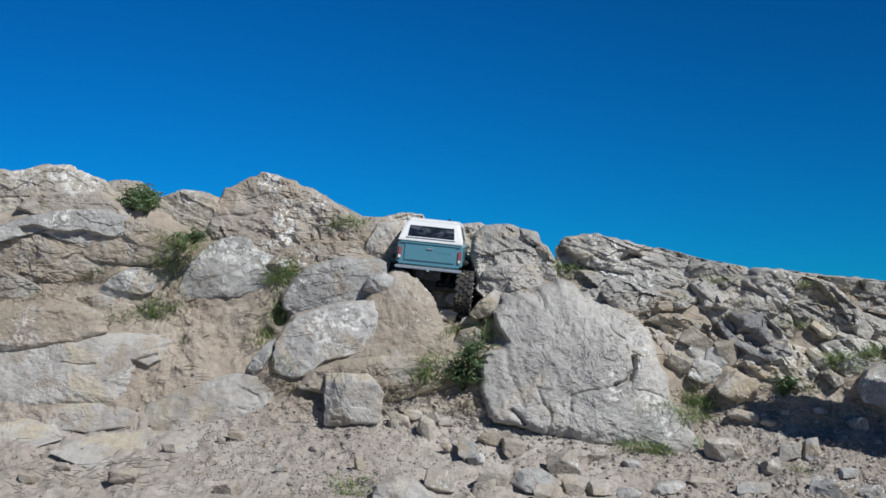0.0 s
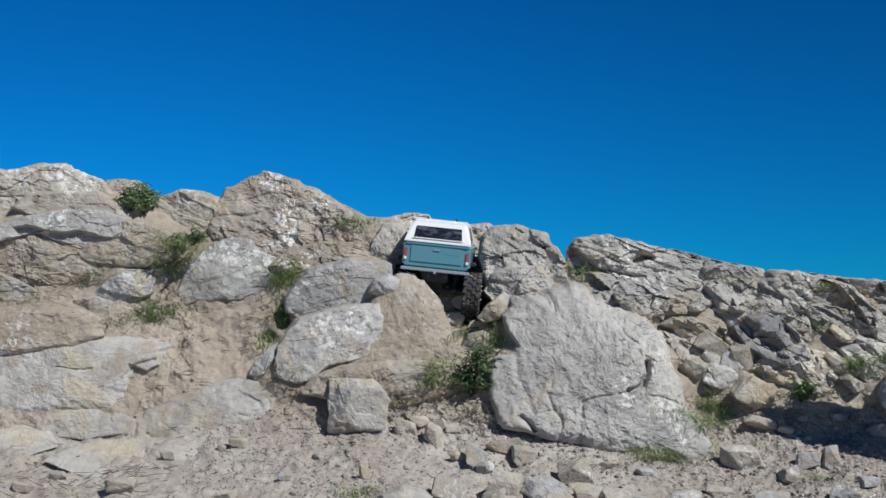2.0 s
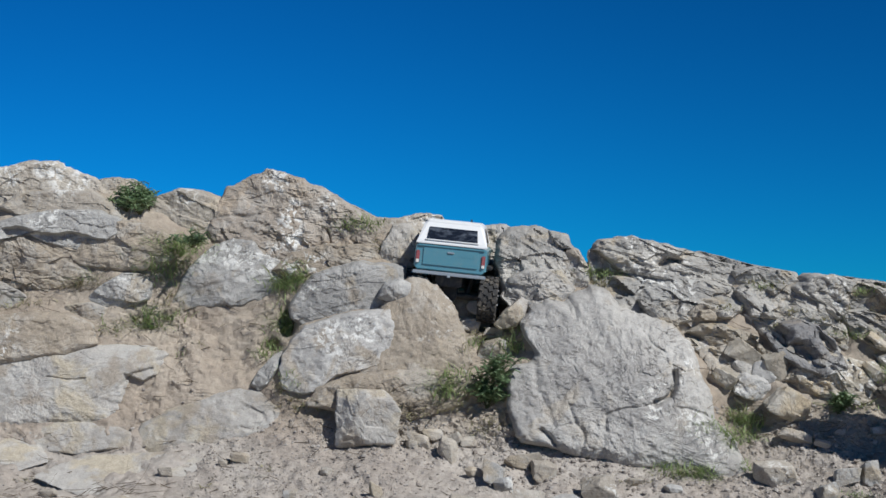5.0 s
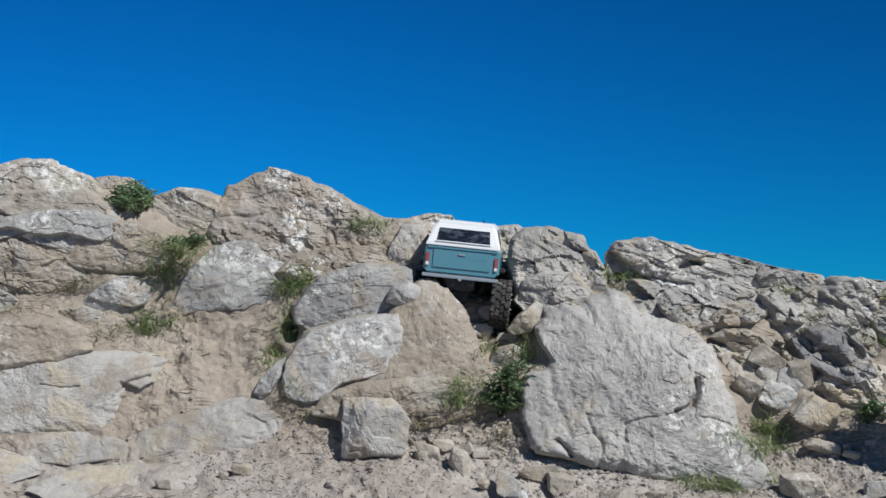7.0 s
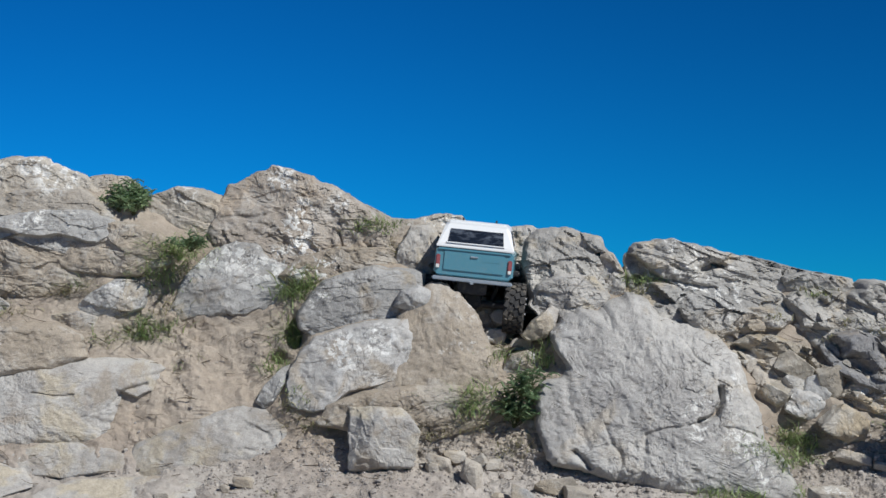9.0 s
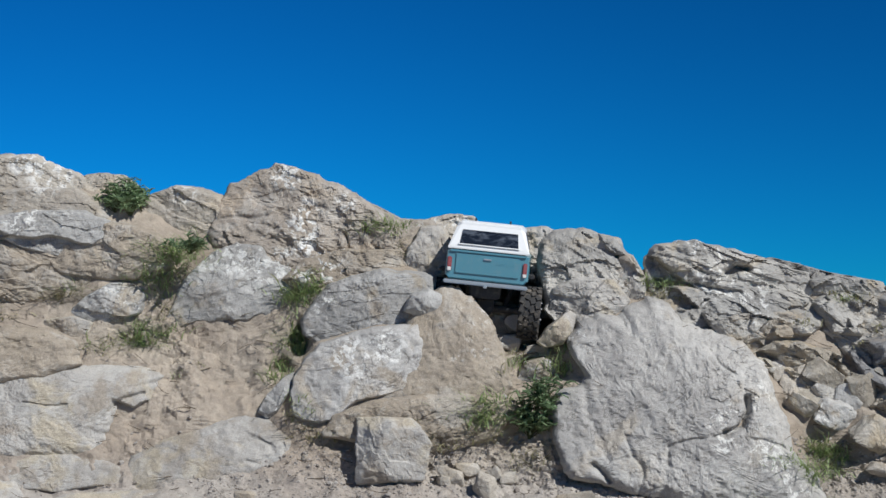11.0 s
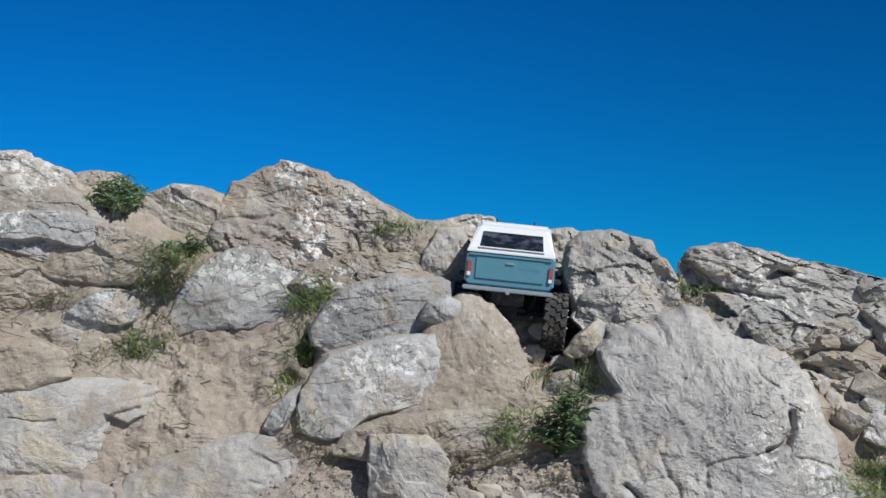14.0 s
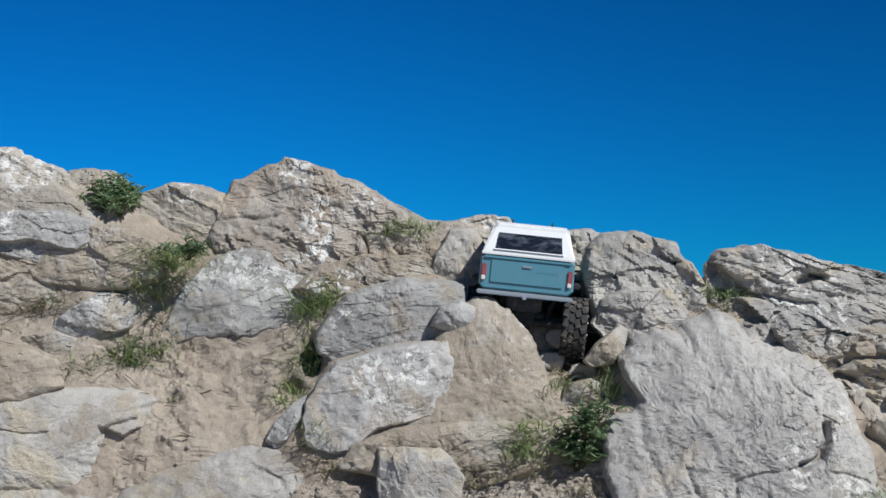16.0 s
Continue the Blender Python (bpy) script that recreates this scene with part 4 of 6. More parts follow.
# its material carries painted shade; the hollows are modelled
boulder("boulder", "dark grey rock with hollows on the slope, shade put into its colour", (0.881, 5.625, 0.538),
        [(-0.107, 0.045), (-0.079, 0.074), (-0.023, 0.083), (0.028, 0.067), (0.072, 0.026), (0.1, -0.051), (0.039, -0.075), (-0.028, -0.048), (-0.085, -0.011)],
        0.06, ROCK_SHADE_TONED, 92, lean=0.3, facets=3, rough=0.8, crag=0.8, dip=32, foot=0.6, cracks=[([(-0.085, 0.05), (-0.06, 0.035)], 0.014, 0.05), ([(-0.035, 0.01), (-0.005, -0.02)], 0.014, 0.05), ([(0.03, 0.04), (0.06, 0.0)], 0.013, 0.04)])
boulder("boulder", "pale broken cliff face under the ridge outcrop", (0.533, 5.69, 0.672),
        [(-0.209, 0.024), (-0.169, 0.06), (-0.088, 0.056), (-0.008, 0.072), (0.089, 0.06), (0.161, 0.032), (0.209, -0.016), (0.161, -0.053), (0.088, -0.056), (0.008, -0.072), (-0.089, -0.056), (-0.185, -0.04)],
        0.055, ROCK_STRATA, 94, lean=0.3, facets=2, rough=0.8, crag=0.8, dip=24, foot=0.7)
boulder("boulder", "tan layered rock on the upper slope", (0.814, 5.69, 0.656),
        [(-0.12, 0.04), (-0.048, 0.064), (0.049, 0.048), (0.129, 0.008), (0.177, -0.04), (0.096, -0.056), (-0.0, -0.043), (-0.081, -0.032)],
        0.045, ROCK_STRATA, 95, lean=0.3, facets=2, rough=0.8, crag=0.8, dip=32, foot=0.7)
boulder("boulder", "long grey slab dipping with the slope", (1.117, 5.68, 0.575),
        [(-0.16, 0.064), (-0.096, 0.072), (0.033, 0.048), (0.141, 0.016), (0.192, -0.04), (0.128, -0.064), (-0.0, -0.056), (-0.096, -0.024)],
        0.045, ROCK_STRATA, 96, lean=0.3, facets=2, rough=0.8, crag=0.7, dip=28, foot=0.7)
boulder("boulder", "tan rock sheet above the shaded corner", (1.049, 5.665, 0.484),
        [(-0.16, 0.035), (-0.064, 0.059), (0.048, 0.043), (0.144, 0.003), (0.128, -0.037), (0.031, -0.064), (-0.064, -0.057), (-0.144, -0.021)],
        0.04, ROCK_OCHRE, 97, lean=0.3, facets=2, rough=0.8, crag=0.8, dip=34, foot=0.7)
boulder("boulder", "tan rock shelf beneath the green bush", (-1.06, 5.765, 0.923),
        [(-0.171, -0.01), (-0.131, 0.028), (-0.025, 0.043), (0.081, 0.036), (0.147, 0.003), (0.164, -0.038), (0.107, -0.049), (-0.024, -0.033), (-0.13, -0.033)],
        0.05, ROCK_LEFT, 101, lean=0.25, facets=2, rough=0.6, dip=8, layers=0.3, foot=0.6)
boulder("boulder", "brown rock sloping down from the peak", (-0.364, 5.74, 0.77),
        [(-0.146, -0.024), (-0.098, 0.024), (-0.0, 0.049), (0.13, 0.049), (0.195, 0.016), (0.211, -0.016), (0.13, -0.024), (0.0, -0.041), (-0.097, -0.057)],
        0.045, ROCK_EARTH, 102, lean=0.3, facets=1, rough=0.6, dip=15, layers=0.3, foot=0.6)
stone("stone", "angular tan stone lying on scree", (0.826, 5.574, 0.398), (0.114, 0.077, 0.082), (10, 25, 20), ROCK_OCHRE, 70)
stone("stone", "grey angular stone on scree", (0.732, 5.614, 0.446), (0.111, 0.071, 0.070), (0, 12, 10), ROCK, 71)
stone("stone", "grey angular stone on scree", (0.719, 5.633, 0.491), (0.083, 0.054, 0.054), (0, -15, 30), ROCK_STRATA, 72)
stone("stone", "small tan stone on scree", (0.642, 5.628, 0.482), (0.064, 0.057, 0.080), (0, 10, 0), ROCK_TAN, 73)
stone("rock", "pale tan split slab leaning on the slope", (0.959, 5.625, 0.456), (0.048, 0.06, 0.105), (8, -32, 12), ROCK_OCHRE, 840, cells=20, planes=5, sharp=50, rough=0.5, category="rock", group="rocks tumbled on the slope")
stone("rock", "pale tan split slab leaning on the slope", (1.016, 5.625, 0.452), (0.054, 0.06, 0.115), (8, -38, 12), ROCK_OCHRE, 841, cells=20, planes=5, sharp=50, rough=0.5, category="rock", group="rocks tumbled on the slope")
stone("rock", "pale tan split slab leaning on the slope", (1.067, 5.625, 0.459), (0.048, 0.06, 0.099), (8, -40, 12), ROCK_OCHRE, 842, cells=20, planes=5, sharp=50, rough=0.5, category="rock", group="rocks tumbled on the slope")
stone("rock", "pale tan split slab leaning on the slope", (0.891, 5.625, 0.481), (0.070, 0.06, 0.048), (8, -8, 12), ROCK_OCHRE, 843, cells=20, planes=5, sharp=50, rough=0.5, category="rock", group="rocks tumbled on the slope")
stone("rock", "pale tan split slab leaning on the slope", (1.137, 5.625, 0.459), (0.073, 0.06, 0.038), (8, 20, 12), ROCK_OCHRE, 844, cells=20, planes=5, sharp=50, rough=0.5, category="rock", group="rocks tumbled on the slope")
stone("rock", "pale tan split slab leaning on the slope", (0.677, 5.625, 0.478), (0.073, 0.06, 0.048), (8, 8, 12), ROCK_OCHRE, 845, cells=20, planes=5, sharp=50, rough=0.5, category="rock", group="rocks tumbled on the slope")
stone("rock", "pale tan split slab leaning on the slope", (0.797, 5.625, 0.500), (0.070, 0.06, 0.083), (8, -20, 12), ROCK_OCHRE, 846, cells=20, planes=5, sharp=50, rough=0.5, category="rock", group="rocks tumbled on the slope")
stone("rock", "pale tan split slab leaning on the slope", (0.712, 5.625, 0.535), (0.095, 0.06, 0.054), (8, 30, 12), ROCK_OCHRE, 847, cells=20, planes=5, sharp=50, rough=0.5, category="rock", group="rocks tumbled on the slope")
boulder("boulder", "pale lichened rock shoulder on the skyline", (-0.249, 5.831, 0.856),
        [(-0.121, 0.090), (-0.054, 0.073), (0.013, 0.039), (0.096, 0.033), (0.112, -0.024), (0.096, -0.074), (0.013, -0.074), (-0.070, -0.024), (-0.112, 0.026)],
        0.065, ROCK_LICHEN, 62, lean=0.18)
boulder("boulder", "long grey layered ridge rock", (0.727, 5.771, 0.735),
        [(-0.159, 0.045), (-0.109, 0.068), (-0.028, 0.045), (0.054, 0.025), (0.151, 0.006), (0.166, -0.037), (0.051, -0.054), (-0.079, -0.037)],
        0.065, ROCK_STRATA, 64, lean=0.18, rough=0.7, crag=1.4, dip=18)
boulder("boulder", "layered ridge rock with rough crest", (1.109, 5.763, 0.684),
        [(-0.266, 0.039), (-0.217, 0.057), (-0.103, 0.047), (0.011, 0.034), (0.125, 0.024), (0.223, 0.014), (0.203, -0.051), (0.024, -0.051), (-0.137, -0.018)],
        0.065, ROCK_STRATA, 65, lean=0.18, rough=0.7, crag=1.4, dip=18)
boulder("boulder", "low dusty slab at the foot of the bank", (-0.826, 5.452, 0.234),
        [(-0.250, -0.005), (-0.128, 0.042), (0.072, 0.049), (0.217, 0.025), (0.253, -0.005), (0.094, -0.040), (-0.114, -0.050)],
        0.012, ROCK_SLAB, 67, lean=1.8, rough=0.3, facets=-2)
boulder("boulder", "rounded pale stone half buried in dirt", (-0.105, 5.120, 0.139),
        [(-0.081, -0.019), (-0.067, 0.022), (-0.017, 0.046), (0.041, 0.035), (0.081, -0.005), (0.070, -0.032), (-0.016, -0.039)],
        0.065, ROCK_SLAB, 68, lean=0.8)
stone("stone", "tan angular stone lying in the dirt", (0.677, 5.646, 0.525), (0.080, 0.060, 0.070), (-3, -14, 6), ROCK_TAN, 129, cells=14, planes=5, sharp=48, rough=0.6)
stone("stone", "grey angular stone lying in the dirt", (0.762, 5.628, 0.480), (0.070, 0.053, 0.064), (-10, 13, 5), ROCK, 130, cells=14, planes=10, sharp=48, rough=0.6)
stone("stone", "tan angular stone lying in the dirt", (0.912, 5.622, 0.463), (0.080, 0.054, 0.057), (6, -4, 9), ROCK_TAN, 131, cells=14, planes=5, sharp=34, rough=0.6)
stone("stone", "tan angular stone lying in the dirt", (0.983, 5.619, 0.456), (0.064, 0.051, 0.064), (-4, 6, 0), ROCK_TAN, 132, cells=14, planes=10, sharp=58, rough=0.6)
stone("stone", "tan angular stone lying in the dirt", (0.630, 5.653, 0.542), (0.064, 0.049, 0.058), (-3, -2, 2), ROCK_TAN, 133, cells=14, planes=8, sharp=44, rough=0.6)
stone("stone", "pale angular stone lying in the dirt", (0.035, 5.740, 0.647), (0.055, 0.044, 0.055), (-14, 8, -9), ROCK_SLAB, 145, cells=9, planes=8, sharp=40, rough=0.6)
stone("stone", "pale angular stone lying in the dirt", (0.010, 5.726, 0.604), (0.064, 0.040, 0.039), (-8, 12, -1), ROCK_SLAB, 146, cells=9, planes=10, sharp=35, rough=0.6)
stone("stone", "pale angular stone lying in the dirt", (0.075, 5.719, 0.584), (0.048, 0.031, 0.032), (-1, -4, -1), ROCK_SLAB, 147, cells=9, planes=5, sharp=50, rough=0.6)
stone("stone", "pale angular stone lying in the dirt", (-0.024, 5.616, 0.445), (0.054, 0.035, 0.035), (-5, 10, -8), ROCK_SLAB, 148, cells=9, planes=7, sharp=31, rough=0.6)
stone("stone", "pale angular stone lying in the dirt", (-0.032, 5.625, 0.468), (0.045, 0.029, 0.029), (9, 1, -3), ROCK_SLAB, 149, cells=9, planes=10, sharp=47, rough=0.6)
boulder("boulder", "pale sunlit rock beside the toy truck", (-0.172, 5.762, 0.797),
        [(-0.061, -0.064), (-0.052, 0.023), (-0.016, 0.071), (0.033, 0.077), (0.059, 0.031), (0.050, -0.038), (0.020, -0.067)],
        0.06, ROCK_SLAB, 83, lean=0.18, facets=3, rough=1.1)
boulder("boulder", "pale broken rock behind the truck's wheel", (0.113, 5.840, 0.760),
        [(-0.028, -0.1), (-0.034, 0.0), (-0.026, 0.075), (0.010, 0.095), (0.042, 0.06), (0.045, -0.03), (0.02, -0.1)],
        0.03, ROCK_SLAB, 93, lean=0.18, facets=3, rough=0.7, crag=1.0)
boulder("boulder", "craggy pale cliff standing beside the toy truck", (0.181, 5.745, 0.761),
        [(-0.096, 0.069), (-0.063, 0.101), (0.006, 0.106), (0.075, 0.086), (0.115, 0.035), (0.127, -0.023), (0.092, -0.069), (-0.006, -0.104), (-0.081, -0.086), (-0.1, -0.012)],
        0.05, ROCK_STRATA, 98, lean=0.25, facets=3, rough=0.8, crag=0.9, dip=22, layers=0.8, foot=0.6)


def scree():
    """Angular rocks tumbled over the slope, dipping the way of its layers."""
    rng = np.random.default_rng(77)
    made = 0
    while made < 44:
        x = rng.uniform(0.60, 1.45)
        z = 0.40 + 0.20 * rng.uniform(0, 1) ** 1.5
        w = 0.022 + 0.055 * rng.uniform(0, 1) ** 1.8
        at = (x, float(face_y(z)) - rng.uniform(0.0, 0.05), z)
        size = (w, w * rng.uniform(0.6, 0.9), w * rng.uniform(0.28, 0.6))
        turn = (rng.uniform(-15, 15), rng.normal(33, 12), rng.uniform(-35, 35))
        mat = (ROCK_STRATA, ROCK_OCHRE, ROCK_TAN, ROCK)[rng.integers(0, 4)]
        tint = "tan" if mat in (ROCK_TAN, ROCK_OCHRE) else "grey"
        stone("rock", "angular " + tint + " rock tumbled on the stony slope", at, size, turn, mat, 900 + made, 18, "rocks tumbled on the slope", 7, 44, 0.8, "rock")
        made += 1


scree()


def crest_stones():
    """Broken stones along the skyline of the stony slope."""
    rng = np.random.default_rng(31)
    for k in range(26):
        x = 0.60 + 0.04 * k + rng.uniform(-0.015, 0.015)
        w = rng.uniform(0.022, 0.05)
        z = float(ridge_z(x)) + rng.uniform(-0.012, 0.012)
        mat = (ROCK_STRATA, ROCK, ROCK_TAN)[rng.integers(0, 3)]
        stone("rock", "small broken rock on the crest of the slope", (x, float(face_y(z)) + rng.uniform(-0.02, 0.02), z), (w, w * 0.8, w * rng.uniform(0.4, 0.6)),
              (rng.uniform(-20, 20), rng.normal(18, 14), rng.uniform(-40, 40)), mat, 1700 + k, 14, "rocks along the crest", 7, 40, 0.9, "rock")


crest_stones()


SOIL_Y, ROCK_THERE, NEAR_ROCK = wash_in()
build_ground()

# ---- toy truck ----
TEAL = plain("teal_paint", (0.083, 0.248, 0.32), 0.35, 0.0, 0.3)
WHITE = plain("white_paint", (0.72, 0.73, 0.73), 0.5, 0.0, 0.2, 0.06)
CHROME = plain("dull_silver", (0.45, 0.5, 0.54), 0.35, 0.6)
RUBBER = plain("black_rubber", (0.035, 0.034, 0.034), 0.85, 0, 0, 0.5, 40)
BLACK = plain("black_plastic", (0.02, 0.02, 0.022), 0.6, 0, 0, 0.3)
RED = plain("red_lens", (0.30, 0.075, 0.085), 0.25, 0, 0.4, 0.1)
CLEAR = plain("white_lens", (0.75, 0.75, 0.72), 0.25, 0, 0.4, 0.05)
RIM = plain("grey_rim", (0.12, 0.12, 0.125), 0.5, 0.5)
GLASS, gnt, gb = nodes_of("tinted_window")
# mottled blue-grey streaks mixed into the dark base colour
streaks = ramp(gnt, noise_node(gnt, 30, 4, 0.6, ((0, 0, 0), (1, 1, 2.5)), 0.6), 0.45, 0.7)
gnt.links.new(blend(gnt, streaks, (0.012, 0.016, 0.024), (0.10, 0.115, 0.14)), gb.inputs["Base Color"])
gb.inputs["Roughness"].default_value = 0.14
gb.inputs["Coat Weight"].default_value = 0.4
bump(gnt, gb, (noise_node(gnt, 25, 2), 0.12, 0.002))


def loft(sections, close=True):
    """A skin over rings of equal length, capped at both ends."""
    bm = bmesh.new()
    rings = [[bm.verts.new(p) for p in s] for s in sections]
    n = len(rings[0])
    for a, b in zip(rings, rings[1:]):
        for i in range(n):
            bm.faces.new((a[i], a[(i + 1) % n], b[(i + 1) % n], b[i]))
    bm.faces.new(rings[0][::-1])
    bm.faces.new(rings[-1])
    bmesh.ops.recalc_face_normals(bm, faces=bm.faces)
    return bm


def slab(x0, x1, y0, y1, z0, z1, r=0.002, taper=0.0):
    """A block with rounded edges; taper draws the top in."""
    bm = bmesh.new()
    bmesh.ops.create_cube(bm, size=1)
    for v in bm.verts:
        t = v.co.z + 0.5
        v.co = ((x0 + x1) / 2 + v.co.x * (x1 - x0) * (1 - taper * t), (y0 + y1) / 2 + v.co.y * (y1 - y0), z0 + t * (z1 - z0))
    bmesh.ops.bevel(bm, geom=bm.edges[:], offset=r, segments=2, affect="EDGES")
    return bm


def rounded(w, z0, z1, y, cut=0.012, top=1.0):
    """A ring across the body: width w, from z0 to z1, with chamfered corners; top draws in its upper width."""
    h, t = w / 2, w / 2 * top
    return [(-h + cut, y, z0), (h - cut, y, z0), (h, y, z0 + cut), (t, y, z1 - cut * 0.6), (t - cut, y, z1), (-t + cut, y, z1), (-t, y, z1 - cut * 0.6), (-h, y, z0 + cut)]


def tyre_mesh(radius, width):
    """A chunky tyre round the x axis, with rows of lugs."""
    bm = bmesh.new()
    seg = 36
    prof = [(-0.5, 0.62), (-0.5, 0.86), (-0.42, 0.95), (0.42, 0.95), (0.5, 0.86), (0.5, 0.62), (0.3, 0.55), (-0.3, 0.55)]
    rings = []
    for k in range(seg):
        a = 2 * math.pi * k / seg
        rings.append([bm.verts.new((x * width, r * radius * math.cos(a), r * radius * math.sin(a))) for x, r in prof])
    for k in range(seg):
        a, b = rings[k], rings[(k + 1) % seg]
        for i in range(len(prof)):
            j = (i + 1) % len(prof)
            bm.faces.new((a[i], a[j], b[j], b[i]))
    lugs = 18
    for k in range(lugs):
        for x, off in ((-0.36, 0.0), (-0.12, 0.5), (0.12, 0.0), (0.36, 0.5)):
            a = 2 * math.pi * (k + off) / lugs
            m = Matrix.Rotation(a, 4, "X") @ Matrix.Translation((x * width, 0, radius * 0.965)) @ Matrix.Rotation(0.35 if x > 0 else -0.35, 4, "Z")
            bmesh.ops.create_cube(bm, size=1, matrix=m @ Matrix.Diagonal((width * 0.2, radius * 0.2, radius * 0.1, 1)))
    bmesh.ops.recalc_face_normals(bm, faces=bm.faces)
    return bm


def rim_mesh(radius, width):
    bm = bmesh.new()
    for x0, x1, r0, r1 in ((-0.46, 0.46, 0.6, 0.6), (0.1, 0.3, 0.5, 0.3), (0.3, 0.5, 0.18, 0.14)):
        m = Matrix.Translation(((x0 + x1) / 2 * width, 0, 0)) @ Matrix.Rotation(math.pi / 2, 4, "Y")
        bmesh.ops.create_cone(bm, cap_ends=True, segments=20, radius1=r0 * radius, radius2=r1 * radius, depth=(x1 - x0) * width, matrix=m)
    for k in range(6):
        m = Matrix.Rotation(k * math.pi / 3, 4, "X") @ Matrix.Translation((0.5 * width, 0, radius * 0.4))
        bmesh.ops.create_cone(bm, cap_ends=True, segments=6, radius1=0.004, radius2=0.003, depth=0.006, matrix=m @ Matrix.Rotation(math.pi / 2, 4, "Y"))
    return bm


def toy_truck(m):
    """Origin: middle of the tailgate; y runs forward, z up."""
    car = new("toy_truck")
    body = part("body", loft([rounded(0.180, -0.032, 0.030, 0.0, 0.006), rounded(0.188, -0.036, 0.032, 0.006, 0.010, 0.985), rounded(0.190, -0.036, 0.032, 0.10, 0.010, 0.985),
                              rounded(0.190, -0.036, 0.032, 0.28, 0.010, 0.985), rounded(0.188, -0.034, 0.028, 0.33, 0.012, 0.96), rounded(0.180, -0.030, 0.022, 0.42, 0.014, 0.92),
                              rounded(0.168, -0.026, 0.014, 0.435, 0.014, 0.9)]), TEAL, car, "teal painted body tub with bonnet")
    tail = part("tailgate", slab(-0.072, 0.072, -0.003, 0.002, -0.022, 0.024, 0.0015), TEAL, car, "teal tailgate with a raised lip")
    part("lip", slab(-0.086, 0.086, -0.004, 0.004, 0.0255, 0.0305, 0.001), TEAL, tail)
    part("latch", slab(-0.009, 0.009, -0.006, -0.002, 0.012, 0.016, 0.001), CHROME, tail, "small silver latch")
    for k in range(6):  # raised lettering that cannot be read
        x = 0.020 + k * 0.0075
        part("lettering_bar", slab(x, x + 0.0045, -0.0036, -0.0025, 0.004, 0.009, 0.0004), TEAL, tail)
    part("hardtop", loft([rounded(0.184, 0.033, 0.036, -0.001, 0.0006), rounded(0.184, 0.034, 0.042, 0.001, 0.003, 0.98), rounded(0.178, 0.034, 0.088, 0.024, 0.010, 0.87), rounded(0.178, 0.034, 0.094, 0.05, 0.010, 0.86),
                          rounded(0.178, 0.034, 0.096, 0.17, 0.010, 0.86), rounded(0.178, 0.034, 0.092, 0.235, 0.010, 0.86), rounded(0.178, 0.034, 0.086, 0.245, 0.010, 0.86)]), WHITE, car, "white hard top")

    def leaning(x0, x1, z0, z1, off, thick, xt=0.0):
        """A panel lying on the sloping rear of the hard top."""
        y = lambda z: 0.0005 + (z - 0.040) * 0.48
        bm = bmesh.new()
        vs = []
        for dy in (0, thick):
            for x, z in ((x0, z0), (x1, z0), (x1 - xt, z1), (x0 + xt, z1)):
                vs.append(bm.verts.new((x, y(z) - off + dy, z)))
        for f in ((0, 1, 2, 3), (7, 6, 5, 4), (0, 4, 5, 1), (1, 5, 6, 2), (2, 6, 7, 3), (3, 7, 4, 0)):
            bm.faces.new([vs[i] for i in f])
        bmesh.ops.recalc_face_normals(bm, faces=bm.faces)
        return bm

    frame_ob = part("rear_window", leaning(-0.066, 0.066, 0.046, 0.077, 0.0035, 0.004, 0.004), GLASS, car, "dark tinted rear window")
    part("seal", leaning(-0.069, 0.069, 0.0435, 0.0455, 0.0045, 0.004, 0.0), WHITE, frame_ob)
    part("roof_seam", slab(-0.07, 0.07, 0.05, 0.052, 0.0935, 0.0975, 0.0005), WHITE, car)
    for x in (-0.04, 0.04):
        part("roof_clip", slab(x - 0.002, x + 0.002, 0.11, 0.122, 0.094, 0.104, 0.001), BLACK, car, "black roof clip")
    for sx in (-1, 1):
        w = bmesh.new()
        vs = [w.verts.new((sx * x, y, z)) for x, y, z in ((0.0893, 0.055, 0.046), (0.0893, 0.15, 0.046), (0.0795, 0.15, 0.083), (0.0795, 0.062, 0.083), (0.086, 0.055, 0.046), (0.086, 0.15, 0.046), (0.076, 0.15, 0.083), (0.076, 0.062, 0.083))]
        for f in ((0, 1, 2, 3), (7, 6, 5, 4), (0, 4, 5, 1), (1, 5, 6, 2), (2, 6, 7, 3), (3, 7, 4, 0)):
            w.faces.new([vs[i] for i in f])
        bmesh.ops.recalc_face_normals(w, faces=w.faces)
        part("side_window", w, GLASS, car, "dark tinted side window")
        light = part("tail_light", slab(sx * 0.085 - 0.005, sx * 0.085 + 0.005, -0.0045, 0.002, -0.018, 0.014, 0.002), RED, car, "red tail light")
        part("reverse_lens", slab(sx * 0.085 - 0.004, sx * 0.085 + 0.004, -0.0055, -0.002, -0.018, -0.009, 0.001), CLEAR, light, "white reversing lens")
        part("fender_flare", slab(sx * 0.098 - 0.010, sx * 0.098 + 0.010, 0.03, 0.15, -0.022, -0.012, 0.003), BLACK, car, "black wheel arch flare")
    part("windscreen", slab(-0.076, 0.076, 0.244, 0.248, 0.036, 0.084, 0.002, 0.12), GLASS, car, "dark windscreen")
    part("bumper", slab(-0.095, 0.095, -0.007, 0.004, -0.046, -0.037, 0.002), CHROME, car, "dull silver rear bumper")
    part("chassis", slab(-0.035, 0.035, 0.02, 0.42, -0.075, -0.034, 0.004), BLACK, car, "black chassis under the body")
    part("gearbox", slab(-0.022, 0.022, 0.06, 0.12, -0.112, -0.072, 0.006), BLACK, car)
